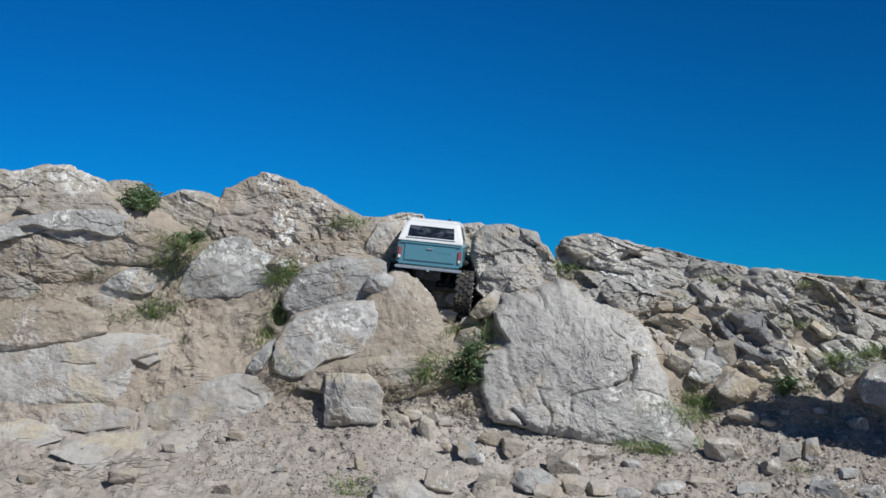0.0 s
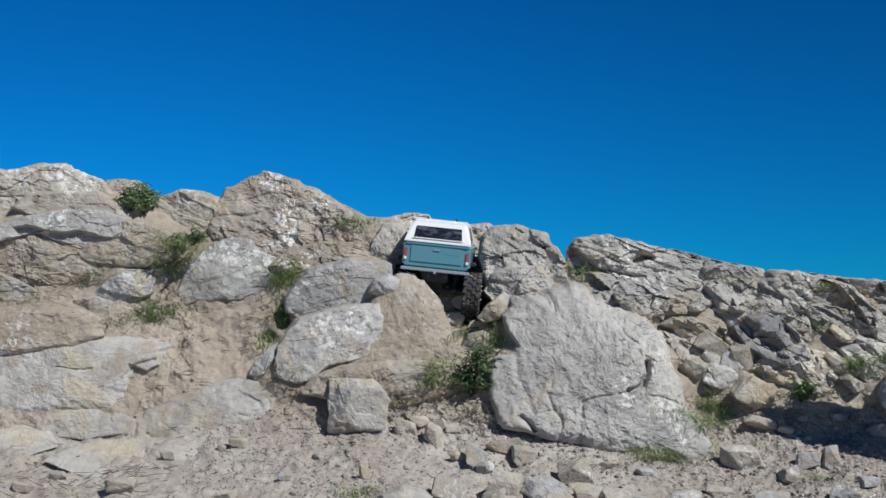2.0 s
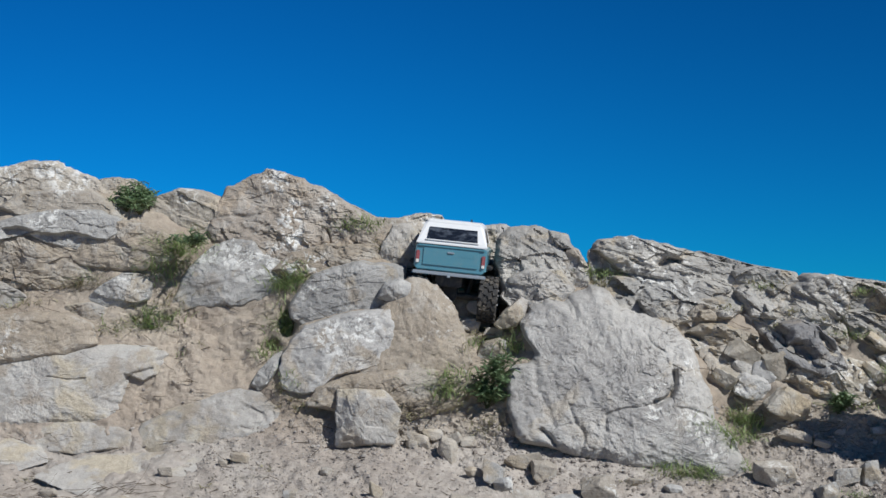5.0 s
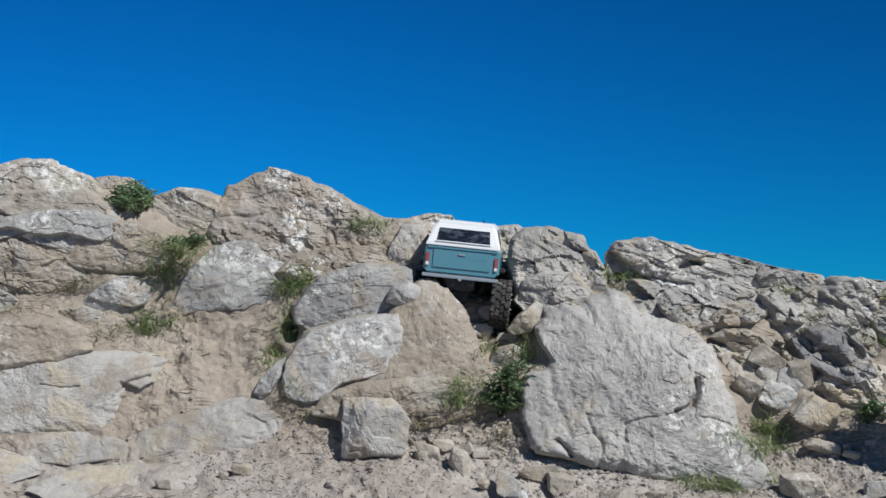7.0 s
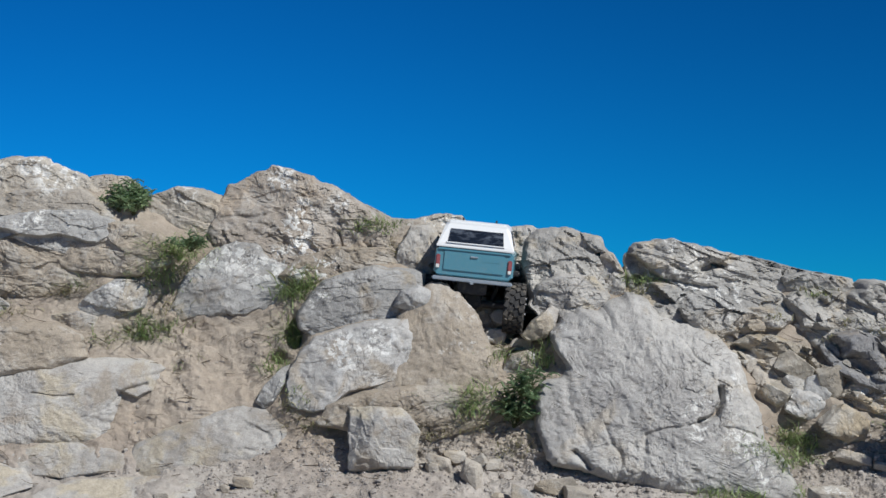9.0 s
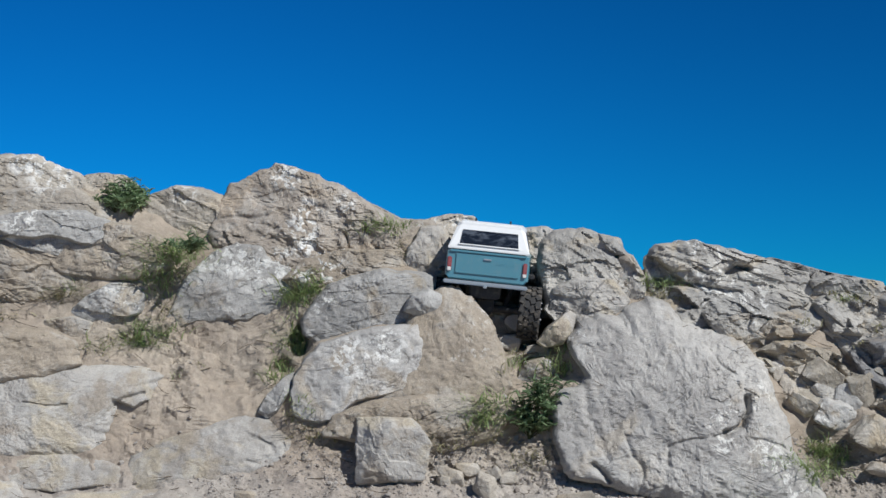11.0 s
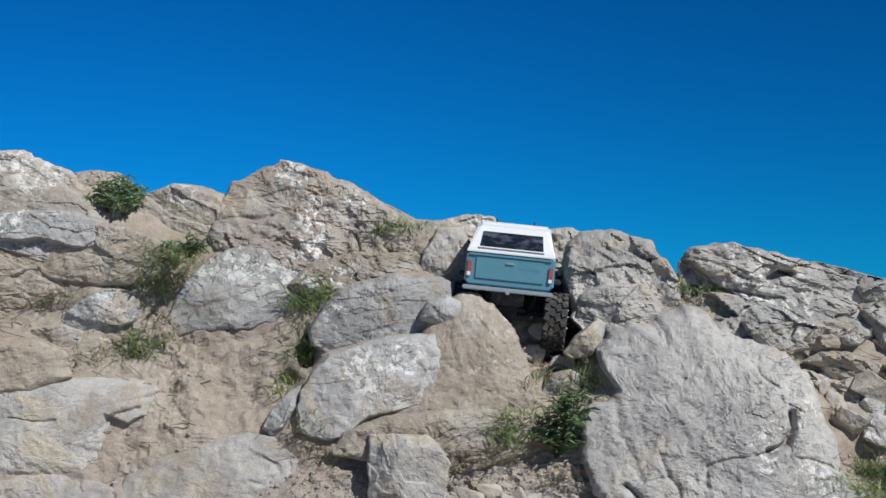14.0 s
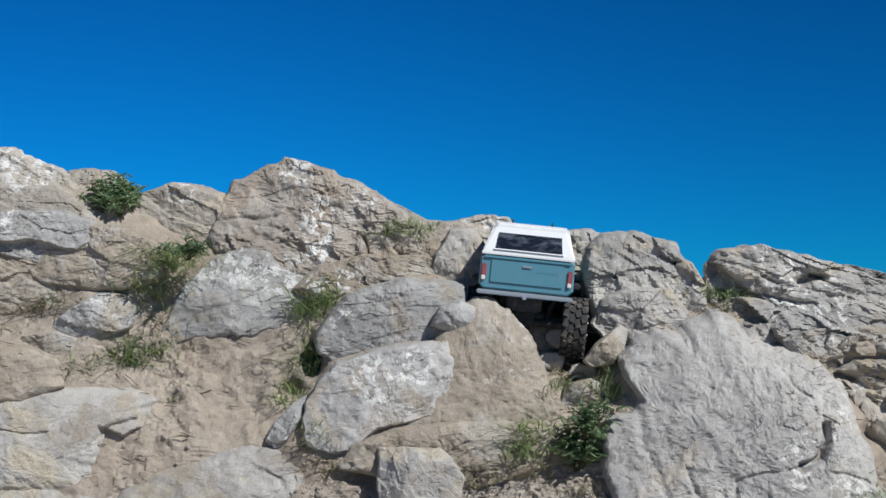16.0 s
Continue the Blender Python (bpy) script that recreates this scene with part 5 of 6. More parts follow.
    part("tow_hook", slab(-0.004, 0.004, -0.016, -0.004, -0.05, -0.044, 0.0012), CHROME, car, "small silver tow hook")
    for y in (0.085, 0.375):
        ax = bmesh.new()
        bmesh.ops.create_cone(ax, cap_ends=True, segments=12, radius1=0.009, radius2=0.009, depth=0.18, matrix=Matrix.Translation((0, y, -0.098)) @ Matrix.Rotation(math.pi / 2, 4, "Y"))
        part("axle", ax, BLACK, car)
        for sx in (-1, 1):
            wheel = new("wheel")
            wheel.parent = car
            wheel.location = (sx * 0.104, y, -0.100)
            if sx < 0:
                wheel.rotation_euler = (0, 0, math.pi)
            part("tyre", tyre_mesh(0.060, 0.050), RUBBER, wheel, "black knobbly rubber tyre")
            part("rim", rim_mesh(0.060, 0.050), RIM, wheel)
    for sx in (-1, 1):
        for y in (0.11, 0.35):
            sh = bmesh.new()
            bmesh.ops.create_cone(sh, cap_ends=True, segments=10, radius1=0.006, radius2=0.006, depth=0.07, matrix=Matrix.Translation((sx * 0.055, y, -0.062)) @ Matrix.Rotation(0.3 * sx, 4, "Y"))
            part("shock_absorber", sh, BLACK, car)
    car.matrix_basis = m
    tagged(car, "teal and white toy off-road truck parked on rocks", "toy truck")


toy_truck(Matrix.Translation((-0.038, 5.635, 0.774)) @ pose(0, 0, 0, 4, 6, -3))


# ---- plants ----
bpy.context.view_layer.update()


def settle(x, z, y0=4.2):
    """The first surface met going straight back into the bank at x and height z."""
    hit, place, _, _, ob, _ = scene.ray_cast(bpy.context.evaluated_depsgraph_get(), (x, y0, z), (0, 1, 0))
    return place if hit else Vector((x, 5.8, z))


def ribbons(rng, n, height, width, blade, droop, segs=4):
    """Curved tapering blades fanning out of one root."""
    verts, faces = [], []
    for _ in range(n):
        a = rng.uniform(0, 2 * math.pi)
        root = np.array([rng.normal(0, width * 0.26), 0.0, 0.0])
        root[2] = rng.normal(0, 0.3 * height)
        root[1] = 0.35 * root[2] + rng.normal(0, 0.004) + 0.004
        out = np.array([math.cos(a), 0.6 * math.sin(a) - 0.35, 0])
        L = height * rng.uniform(0.3, 1.05)
        reach = rng.uniform(0.1, 1.5) * (0.35 * width + 0.4 * height)
        side = np.array([-math.sin(a), math.cos(a), 0]) * 0.7 + np.array([rng.uniform(-0.5, 0.5), 0, 0.0])
        w = blade * rng.uniform(0.6, 1.3)
        d = droop * rng.uniform(0.2, 1.2)
        i0 = len(verts)
        for s in range(segs + 1):
            f = s / segs
            c = root + out * reach * f ** 1.6 + np.array([0, 0, L * (f - d * f ** 3)])
            hw = w * (1 - f) ** 0.7 * 0.5 + 0.0001
            verts += [c - side * hw, c + side * hw]
        for s in range(segs):
            k = i0 + 2 * s
            faces.append([k, k + 1, k + 3, k + 2])
    return np.array(verts), faces


def leaf_mesh():
    """One oval leaf, folded along its middle: x across, y along, z up; one unit long and wide."""
    verts, faces = [], []
    for f, hw in ((0, 0.08), (0.25, 0.42), (0.55, 0.5), (0.8, 0.34), (1.0, 0.03)):
        verts += [(-hw, f, 0.12 - 0.22 * f * f), (0, f, -0.22 * f * f), (hw, f, 0.12 - 0.22 * f * f)]
    for r in range(4):
        k = 3 * r
        faces += [[k, k + 1, k + 4, k + 3], [k + 1, k + 2, k + 5, k + 4]]
    return verts, faces


LEAF = {"bush": mesh_from("leaf", *leaf_mesh(), WEED), "weed": mesh_from("leaf", *leaf_mesh(), WEED_DARK)}


def add_leaves(rng, kind, stem, points, count, length, width):
    """Leaves as parts of their stem."""
    for _ in range(count):
        f = rng.uniform(0.3, 1.0) * (len(points) - 1)
        k = min(int(f), len(points) - 2)
        base = points[k] + (points[k + 1] - points[k]) * (f - k)
        a = rng.uniform(0, 2 * math.pi)
        way = np.array([math.cos(a), 0.7 * math.sin(a) - 0.35, rng.uniform(-0.35, 0.95)])
        way /= np.linalg.norm(way)
        side = np.cross(way, [0, 0, 1.0])
        side /= np.linalg.norm(side) + 1e-9
        up = np.cross(side, way)
        L, Wd = length * rng.uniform(0.6, 1.25), width * rng.uniform(0.7, 1.2)
        leaf = new("leaf", LEAF[kind])
        leaf.parent = stem
        leaf.matrix_basis = Matrix([[side[i] * Wd, way[i] * L, up[i] * L, base[i]] for i in range(3)] + [[0, 0, 0, 1]])


def stem_mesh(stems, thick):
    verts, faces = [], []
    for st in stems:
        i0 = len(verts)
        for s, c in enumerate(st):
            r = thick * (1 - 0.7 * s / (len(st) - 1))
            verts += [c + np.array([r * math.cos(q), r * math.sin(q), 0]) for q in (0, 2.1, 4.2)]
        for s in range(len(st) - 1):
            for q in range(3):
                a, b = i0 + 3 * s + q, i0 + 3 * s + (q + 1) % 3
                faces.append([a, b, b + 3, a + 3])
    return np.array(verts), faces


def grass_tuft(at, height, width, n, dry, seed):
    rng = np.random.default_rng(seed)
    v, f = ribbons(rng, int(n * 0.62), height, width * 1.2, 0.0032, 0.6 if dry else 0.5)
    ob = new("grass_tuft", mesh_from("grass_tuft", v, f, DRY_GRASS if dry else GRASS))
    ob.location = at
    tagged(ob, "thin dry straw-coloured grass tuft on the bank" if dry else "small green grass tuft growing between rocks", "grass", "grass tufts on the bank")


def leafy_plant(kind, at, height, width, n, seed):
    rng = np.random.default_rng(seed)
    root = new("bush" if kind == "bush" else "weed")
    root.location = at
    stems = []
    for _ in range(max(8, n // 6)):
        a, lean = rng.uniform(0, 2 * math.pi), rng.uniform(0.1, 1.0)
        tip = np.array([math.cos(a) * lean * width * 0.5, (0.5 * math.sin(a) - 0.5) * lean * width * 0.5, height * rng.uniform(0.45, 1.0) * (1.1 - 0.5 * lean)])
        tip += rng.normal(0, 0.1, 3) * height
        stems.append([np.array([0, 0, -0.006]) * (1 - f) + tip * f + np.array([rng.normal(0, 0.002), rng.normal(0, 0.002), 0.18 * height * f * (1 - f)]) for f in (0, 0.25, 0.5, 0.75, 1.0)])
    big = (0.016, 0.0058) if kind == "weed" else (0.016, 0.0056)
    count = max(5, n // len(stems) + (14 if kind == "bush" else 13))
    for points in stems:
        v, f = stem_mesh([points], 0.0014)
        st = new("stem", mesh_from("stem", v, f, STALK))
        st.parent = root
        add_leaves(rng, kind, st, points, count, *big)
    tagged(root, "dense green leafy bush rooted on the rocks" if kind == "bush" else "green broad-leaved weed growing in the gully", "plant")


def plant(kind, x, z, height, width, n, seed):
    at = settle(x, z)
    if kind in ("grass", "dry"):
        grass_tuft(at, height, width, n, kind == "dry", seed)
    else:
        leafy_plant(kind, at, height, width, n, seed)


plant("grass", -0.771, 0.811, 0.041, 0.137, 180, 300)
plant("grass", -0.714, 0.819, 0.038, 0.114, 165, 301)
plant("grass", -0.800, 0.748, 0.046, 0.105, 225, 302)
plant("grass", -0.781, 0.712, 0.043, 0.113, 180, 303)
plant("grass", -0.808, 0.607, 0.043, 0.090, 180, 304)
plant("grass", -0.836, 0.599, 0.033, 0.090, 135, 305)
plant("dry", -0.991, 0.701, 0.026, 0.113, 81, 306)
plant("dry", -0.934, 0.583, 0.023, 0.112, 72, 307)
plant("dry", -0.779, 0.664, 0.043, 0.090, 72, 308)
plant("grass", -0.450, 0.696, 0.043, 0.082, 135, 309)
plant("dry", -0.443, 0.729, 0.032, 0.082, 54, 310)
plant("grass", -0.468, 0.583, 0.048, 0.067, 150, 311)
plant("grass", -0.486, 0.552, 0.032, 0.067, 105, 312)
plant("dry", -0.458, 0.449, 0.027, 0.067, 54, 313)
plant("dry", -0.417, 0.395, 0.025, 0.111, 81, 314)
plant("dry", -0.449, 0.411, 0.021, 0.067, 45, 315)
plant("grass", -0.291, 0.874, 0.028, 0.069, 135, 316)
plant("grass", -0.258, 0.861, 0.028, 0.078, 135, 317)
plant("dry", -0.234, 0.819, 0.026, 0.059, 72, 318)
plant("dry", -0.225, 0.794, 0.022, 0.055, 54, 319)
plant("grass", -0.071, 0.434, 0.050, 0.102, 225, 320)
plant("grass", -0.048, 0.449, 0.037, 0.067, 135, 321)
plant("dry", -0.111, 0.380, 0.025, 0.111, 63, 322)
plant("dry", -0.150, 0.372, 0.027, 0.066, 63, 323)
plant("dry", -0.040, 0.395, 0.031, 0.111, 90, 324)
plant("dry", 0.053, 0.327, 0.031, 0.088, 81, 325)
plant("grass", 0.008, 0.552, 0.030, 0.067, 135, 326)
plant("grass", 0.136, 0.528, 0.060, 0.090, 135, 327)
plant("dry", 0.025, 0.575, 0.019, 0.058, 45, 328)
plant("grass", 0.508, 0.240, 0.034, 0.086, 165, 329)
plant("grass", 0.551, 0.226, 0.041, 0.098, 225, 330)
plant("grass", 0.595, 0.217, 0.033, 0.085, 150, 331)
plant("dry", 0.413, 0.213, 0.016, 0.106, 63, 332)
plant("grass", 0.672, 0.364, 0.037, 0.088, 180, 333)
plant("grass", 0.717, 0.342, 0.044, 0.101, 240, 334)
plant("dry", 0.692, 0.327, 0.021, 0.132, 72, 335)
plant("grass", 0.693, 0.247, 0.026, 0.052, 90, 336)
plant("grass", -0.448, 0.696, 0.056, 0.091, 225, 337)
plant("grass", -0.435, 0.732, 0.043, 0.077, 150, 338)
plant("grass", -0.470, 0.575, 0.058, 0.076, 240, 339)
plant("grass", -0.485, 0.619, 0.043, 0.059, 135, 340)
plant("grass", -0.507, 0.517, 0.042, 0.063, 135, 341)
plant("grass", -0.785, 0.781, 0.043, 0.128, 210, 342)
plant("grass", -0.737, 0.794, 0.033, 0.091, 135, 343)
plant("grass", -0.801, 0.623, 0.038, 0.099, 180, 344)
plant("dry", -0.975, 0.709, 0.028, 0.136, 99, 345)
plant("dry", -0.103, 0.395, 0.021, 0.133, 63, 346)
plant("grass", -0.024, 0.473, 0.030, 0.080, 120, 347)
plant("dry", 0.007, 0.380, 0.025, 0.133, 99, 348)
plant("dry", 0.069, 0.349, 0.027, 0.088, 81, 349)
plant("grass", 0.144, 0.552, 0.055, 0.067, 135, 350)
plant("grass", 0.652, 0.316, 0.044, 0.132, 255, 351)
plant("grass", 0.713, 0.307, 0.037, 0.110, 180, 352)
plant("grass", 0.608, 0.346, 0.032, 0.066, 90, 353)
plant("grass", 1.104, 0.472, 0.035, 0.089, 150, 354)
plant("grass", 1.200, 0.480, 0.037, 0.089, 180, 355)
plant("dry", 1.061, 0.535, 0.021, 0.103, 63, 356)
plant("grass", 0.969, 0.394, 0.027, 0.133, 165, 357)
plant("dry", 0.800, 0.696, 0.021, 0.054, 45, 358)
plant("grass", 1.057, 0.688, 0.020, 0.059, 90, 359)
plant("dry", 1.134, 0.639, 0.019, 0.090, 54, 360)
plant("grass", -0.239, 0.133, 0.030, 0.102, 165, 361)
plant("dry", -1.066, 0.217, 0.010, 0.128, 45, 362)
plant("dry", -0.524, 0.226, 0.012, 0.086, 36, 363)
plant("grass", 0.943, 0.183, 0.021, 0.105, 105, 364)
plant("dry", -0.975, 0.155, 0.014, 0.124, 54, 365)
plant("dry", 0.809, 0.599, 0.015, 0.068, 36, 366)
plant("dry", -0.739, 0.528, 0.015, 0.067, 36, 367)
plant("dry", -1.228, 0.647, 0.019, 0.135, 63, 368)
plant("grass", 0.382, 0.729, 0.023, 0.059, 90, 369)
plant("dry", 0.349, 0.712, 0.019, 0.068, 45, 370)
plant("dry", -0.008, 0.536, 0.021, 0.045, 36, 371)
plant("grass", -0.746, 0.817, 0.030, 0.087, 82, 372)
plant("grass", -0.798, 0.824, 0.025, 0.064, 75, 373)
plant("grass", -0.740, 0.814, 0.024, 0.064, 94, 374)
plant("grass", -0.701, 0.811, 0.020, 0.068, 76, 375)
plant("grass", -0.826, 0.748, 0.024, 0.077, 87, 376)
plant("grass", -0.823, 0.757, 0.023, 0.058, 81, 377)
plant("grass", -0.797, 0.596, 0.018, 0.088, 102, 378)
plant("dry", -0.848, 0.611, 0.021, 0.081, 46, 379)
plant("grass", -0.469, 0.706, 0.025, 0.075, 102, 380)
plant("grass", -0.440, 0.718, 0.027, 0.071, 67, 381)
plant("grass", -0.507, 0.595, 0.024, 0.072, 63, 382)
plant("dry", -0.486, 0.598, 0.026, 0.076, 58, 383)
plant("grass", -1.179, 0.663, 0.026, 0.08, 80, 490)
plant("dry", -1.142, 0.656, 0.022, 0.08, 50, 491)
plant("grass", -0.989, 0.718, 0.026, 0.09, 90, 492)
plant("dry", -1.012, 0.708, 0.02, 0.09, 50, 493)
plant("grass", -0.937, 0.589, 0.026, 0.06, 70, 494)
plant("dry", -0.917, 0.604, 0.022, 0.08, 50, 495)
plant("grass", -0.818, 0.632, 0.03, 0.06, 80, 496)
plant("dry", -0.455, 0.736, 0.026, 0.05, 50, 497)
plant("dry", -0.429, 0.761, 0.02, 0.05, 40, 498)
plant("grass", -0.471, 0.708, 0.026, 0.04, 50, 499)
plant("dry", -0.733, 0.745, 0.03, 0.09, 70, 500)
plant("grass", -0.267, 0.150, 0.034, 0.09, 110, 509)
plant("grass", -0.217, 0.154, 0.03, 0.07, 90, 510)
plant("dry", -0.454, 0.428, 0.03, 0.06, 60, 470)
plant("grass", -0.441, 0.448, 0.022, 0.05, 50, 471)
plant("dry", -0.417, 0.393, 0.032, 0.07, 70, 472)
plant("dry", -0.389, 0.369, 0.026, 0.06, 50, 473)
plant("grass", -0.462, 0.472, 0.024, 0.04, 50, 474)
plant("dry", -1.098, 0.212, 0.018, 0.07, 26, 475)
plant("dry", -0.640, 0.202, 0.018, 0.05, 30, 476)
plant("dry", -0.503, 0.245, 0.016, 0.06, 26, 477)
plant("grass", -0.731, 0.525, 0.018, 0.035, 40, 478)
plant("dry", -0.695, 0.551, 0.02, 0.06, 30, 479)
plant("grass", -0.095, 0.445, 0.020, 0.066, 69, 384)
plant("grass", -0.033, 0.426, 0.022, 0.064, 106, 385)
plant("dry", 0.562, 0.233, 0.020, 0.057, 51, 386)
plant("dry", 0.528, 0.228, 0.022, 0.084, 58, 387)
plant("grass", 0.716, 0.363, 0.019, 0.082, 87, 388)
plant("dry", 0.679, 0.372, 0.021, 0.078, 70, 389)
plant("grass", 1.118, 0.478, 0.023, 0.060, 108, 390)
plant("dry", 1.177, 0.476, 0.024, 0.078, 45, 391)
plant("grass", -0.235, 0.873, 0.020, 0.056, 64, 392)
plant("grass", -0.307, 0.863, 0.029, 0.089, 103, 393)
plant("weed", 0.054, 0.395, 0.106, 0.146, 165, 394)
plant("weed", 0.080, 0.457, 0.088, 0.111, 120, 395)
plant("bush", -0.858, 0.898, 0.082, 0.105, 180, 396)
plant("bush", -0.895, 0.905, 0.072, 0.065, 90, 397)
plant("bush", -0.838, 0.912, 0.064, 0.070, 70, 398)
plant("weed", 0.961, 0.394, 0.038, 0.089, 45, 399)
plant("weed", -0.705, 0.808, 0.039, 0.114, 60, 400)
plant("dry", 0.754, 0.711, 0.02, 0.06, 70, 420)
plant("grass", 0.775, 0.698, 0.02, 0.05, 70, 421)
plant("dry", 0.861, 0.634, 0.02, 0.07, 80, 422)
plant("grass", 0.985, 0.577, 0.026, 0.07, 140, 423)
plant("grass", 1.036, 0.567, 0.024, 0.07, 120, 424)
plant("dry", 0.978, 0.618, 0.03, 0.04, 70, 425)
plant("grass", 1.031, 0.687, 0.016, 0.05, 80, 426)
plant("dry", 1.146, 0.644, 0.018, 0.08, 90, 427)
plant("grass", 1.096, 0.468, 0.03, 0.08, 140, 428)
plant("grass", 1.149, 0.455, 0.028, 0.07, 120, 429)
plant("grass", 1.196, 0.495, 0.034, 0.09, 150, 430)
plant("dry", 0.675, 0.640, 0.022, 0.05, 70, 431)
plant("grass", 0.346, 0.730, 0.024, 0.06, 110, 432)
plant("dry", 0.375, 0.705, 0.022, 0.06, 80, 433)
plant("grass", 0.322, 0.743, 0.02, 0.04, 70, 434)
plant("dry", 0.906, 0.612, 0.018, 0.06, 60, 435)
plant("weed", 0.951, 0.378, 0.05, 0.10, 60, 440)

# ---- loose stones and gravel ----


def lying_stone(label, x, z, size, turn, mat, seed, **shape):
    """A loose stone that rests on the dirt, a little sunk in."""
    at = bank(np.array([x]), np.array([z]))[0] + (0, -0.1 * size[1], 0.24 * size[2])
    stone("stone", label, tuple(at), size, turn, mat, seed, **shape)


lying_stone("tan angular stone lying in the dirt", -0.115, 0.287, (0.052, 0.036, 0.039), (5, 9, -14), ROCK_TAN, 100, cells=9, planes=9, sharp=44, rough=0.6)
lying_stone("tan angular stone lying in the dirt", -0.045, 0.266, (0.046, 0.040, 0.056), (0, 4, -6), ROCK_TAN, 101, cells=14, planes=10, sharp=31, rough=0.6)
lying_stone("tan angular stone lying in the dirt", -0.078, 0.309, (0.035, 0.026, 0.030), (-6, -3, 2), ROCK_TAN, 102, cells=9, planes=7, sharp=33, rough=0.6)
lying_stone("tan angular stone lying in the dirt", -0.025, 0.299, (0.035, 0.027, 0.033), (-13, -14, -13), ROCK_TAN, 103, cells=9, planes=5, sharp=59, rough=0.6)
lying_stone("grey angular stone lying in the dirt", 0.067, 0.216, (0.059, 0.042, 0.046), (-9, 4, 7), ROCK, 104, cells=14, planes=6, sharp=38, rough=0.6)
lying_stone("tan angular stone lying in the dirt", 0.144, 0.244, (0.085, 0.049, 0.044), (-2, -7, 14), ROCK_TAN, 105, cells=14, planes=6, sharp=56, rough=0.6)
lying_stone("tan angular stone lying in the dirt", 0.192, 0.222, (0.062, 0.045, 0.052), (9, 10, -11), ROCK_TAN, 106, cells=14, planes=7, sharp=48, rough=0.6)
lying_stone("tan angular stone lying in the dirt", 0.140, 0.157, (0.084, 0.058, 0.063), (0, 5, 5), ROCK_TAN, 107, cells=14, planes=8, sharp=31, rough=0.6)
lying_stone("grey angular stone lying in the dirt", 0.235, 0.152, (0.098, 0.065, 0.067), (13, 2, 12), ROCK, 108, cells=14, planes=6, sharp=40, rough=0.6)
lying_stone("tan angular stone lying in the dirt", 0.321, 0.185, (0.088, 0.063, 0.071), (11, -9, -13), ROCK_TAN, 109, cells=14, planes=7, sharp=50, rough=0.6)
lying_stone("tan angular stone lying in the dirt", -0.010, 0.144, (0.076, 0.057, 0.067), (-11, 11, -5), ROCK_TAN, 110, cells=14, planes=6, sharp=46, rough=0.6)
lying_stone("tan angular stone lying in the dirt", -0.602, 0.245, (0.023, 0.017, 0.020), (11, 11, 11), ROCK_TAN, 111, cells=9, planes=6, sharp=30, rough=0.6)
lying_stone("tan angular stone lying in the dirt", -0.563, 0.254, (0.045, 0.029, 0.029), (8, 6, 8), ROCK_TAN, 112, cells=9, planes=5, sharp=31, rough=0.6)
lying_stone("tan angular stone lying in the dirt", -0.217, 0.182, (0.033, 0.028, 0.037), (0, -5, -2), ROCK_TAN, 113, cells=9, planes=10, sharp=36, rough=0.6)
lying_stone("tan angular stone lying in the dirt", -0.833, 0.156, (0.090, 0.049, 0.042), (1, -5, -6), ROCK_TAN, 114, cells=14, planes=9, sharp=34, rough=0.6)
lying_stone("tan angular stone lying in the dirt", -0.552, 0.130, (0.070, 0.040, 0.036), (-5, -11, -10), ROCK_TAN, 115, cells=14, planes=6, sharp=50, rough=0.6)
lying_stone("tan angular stone lying in the dirt", 0.759, 0.223, (0.101, 0.063, 0.061), (2, -1, -10), ROCK_TAN, 116, cells=14, planes=9, sharp=53, rough=0.6)
lying_stone("grey angular stone lying in the dirt", 0.932, 0.217, (0.064, 0.042, 0.043), (-8, -13, -5), ROCK, 117, cells=14, planes=5, sharp=53, rough=0.6)
lying_stone("grey angular stone lying in the dirt", 0.991, 0.221, (0.053, 0.048, 0.067), (1, 0, -6), ROCK, 118, cells=14, planes=8, sharp=59, rough=0.6)
lying_stone("grey angular stone lying in the dirt", 1.002, 0.141, (0.113, 0.064, 0.056), (-8, 8, -14), ROCK, 119, cells=14, planes=6, sharp=57, rough=0.6)
lying_stone("grey angular stone lying in the dirt", 0.873, 0.189, (0.058, 0.040, 0.043), (11, -12, 10), ROCK, 120, cells=14, planes=10, sharp=43, rough=0.6)
lying_stone("tan angular stone lying in the dirt", 0.836, 0.308, (0.092, 0.042, 0.030), (-4, 14, 13), ROCK_TAN, 121, cells=14, planes=9, sharp=41, rough=0.6)
lying_stone("tan angular stone lying in the dirt", 0.900, 0.287, (0.046, 0.025, 0.021), (-8, 13, -7), ROCK_TAN, 122, cells=9, planes=8, sharp=50, rough=0.6)
lying_stone("tan angular stone lying in the dirt", 0.411, 0.143, (0.081, 0.047, 0.042), (-8, -5, 7), ROCK_TAN, 123, cells=14, planes=6, sharp=50, rough=0.6)
lying_stone("grey angular stone lying in the dirt", 0.478, 0.137, (0.070, 0.040, 0.036), (13, 5, 4), ROCK, 124, cells=14, planes=7, sharp=59, rough=0.6)
lying_stone("grey angular stone lying in the dirt", 0.579, 0.145, (0.068, 0.038, 0.033), (-8, -4, 4), ROCK, 125, cells=9, planes=8, sharp=33, rough=0.6)
lying_stone("tan angular stone lying in the dirt", 0.021, 0.224, (0.042, 0.027, 0.026), (-10, 6, 10), ROCK_TAN, 126, cells=9, planes=8, sharp=58, rough=0.6)
lying_stone("grey angular stone lying in the dirt", 0.799, 0.145, (0.084, 0.044, 0.036), (-4, -5, 9), ROCK, 127, cells=14, planes=5, sharp=35, rough=0.6)
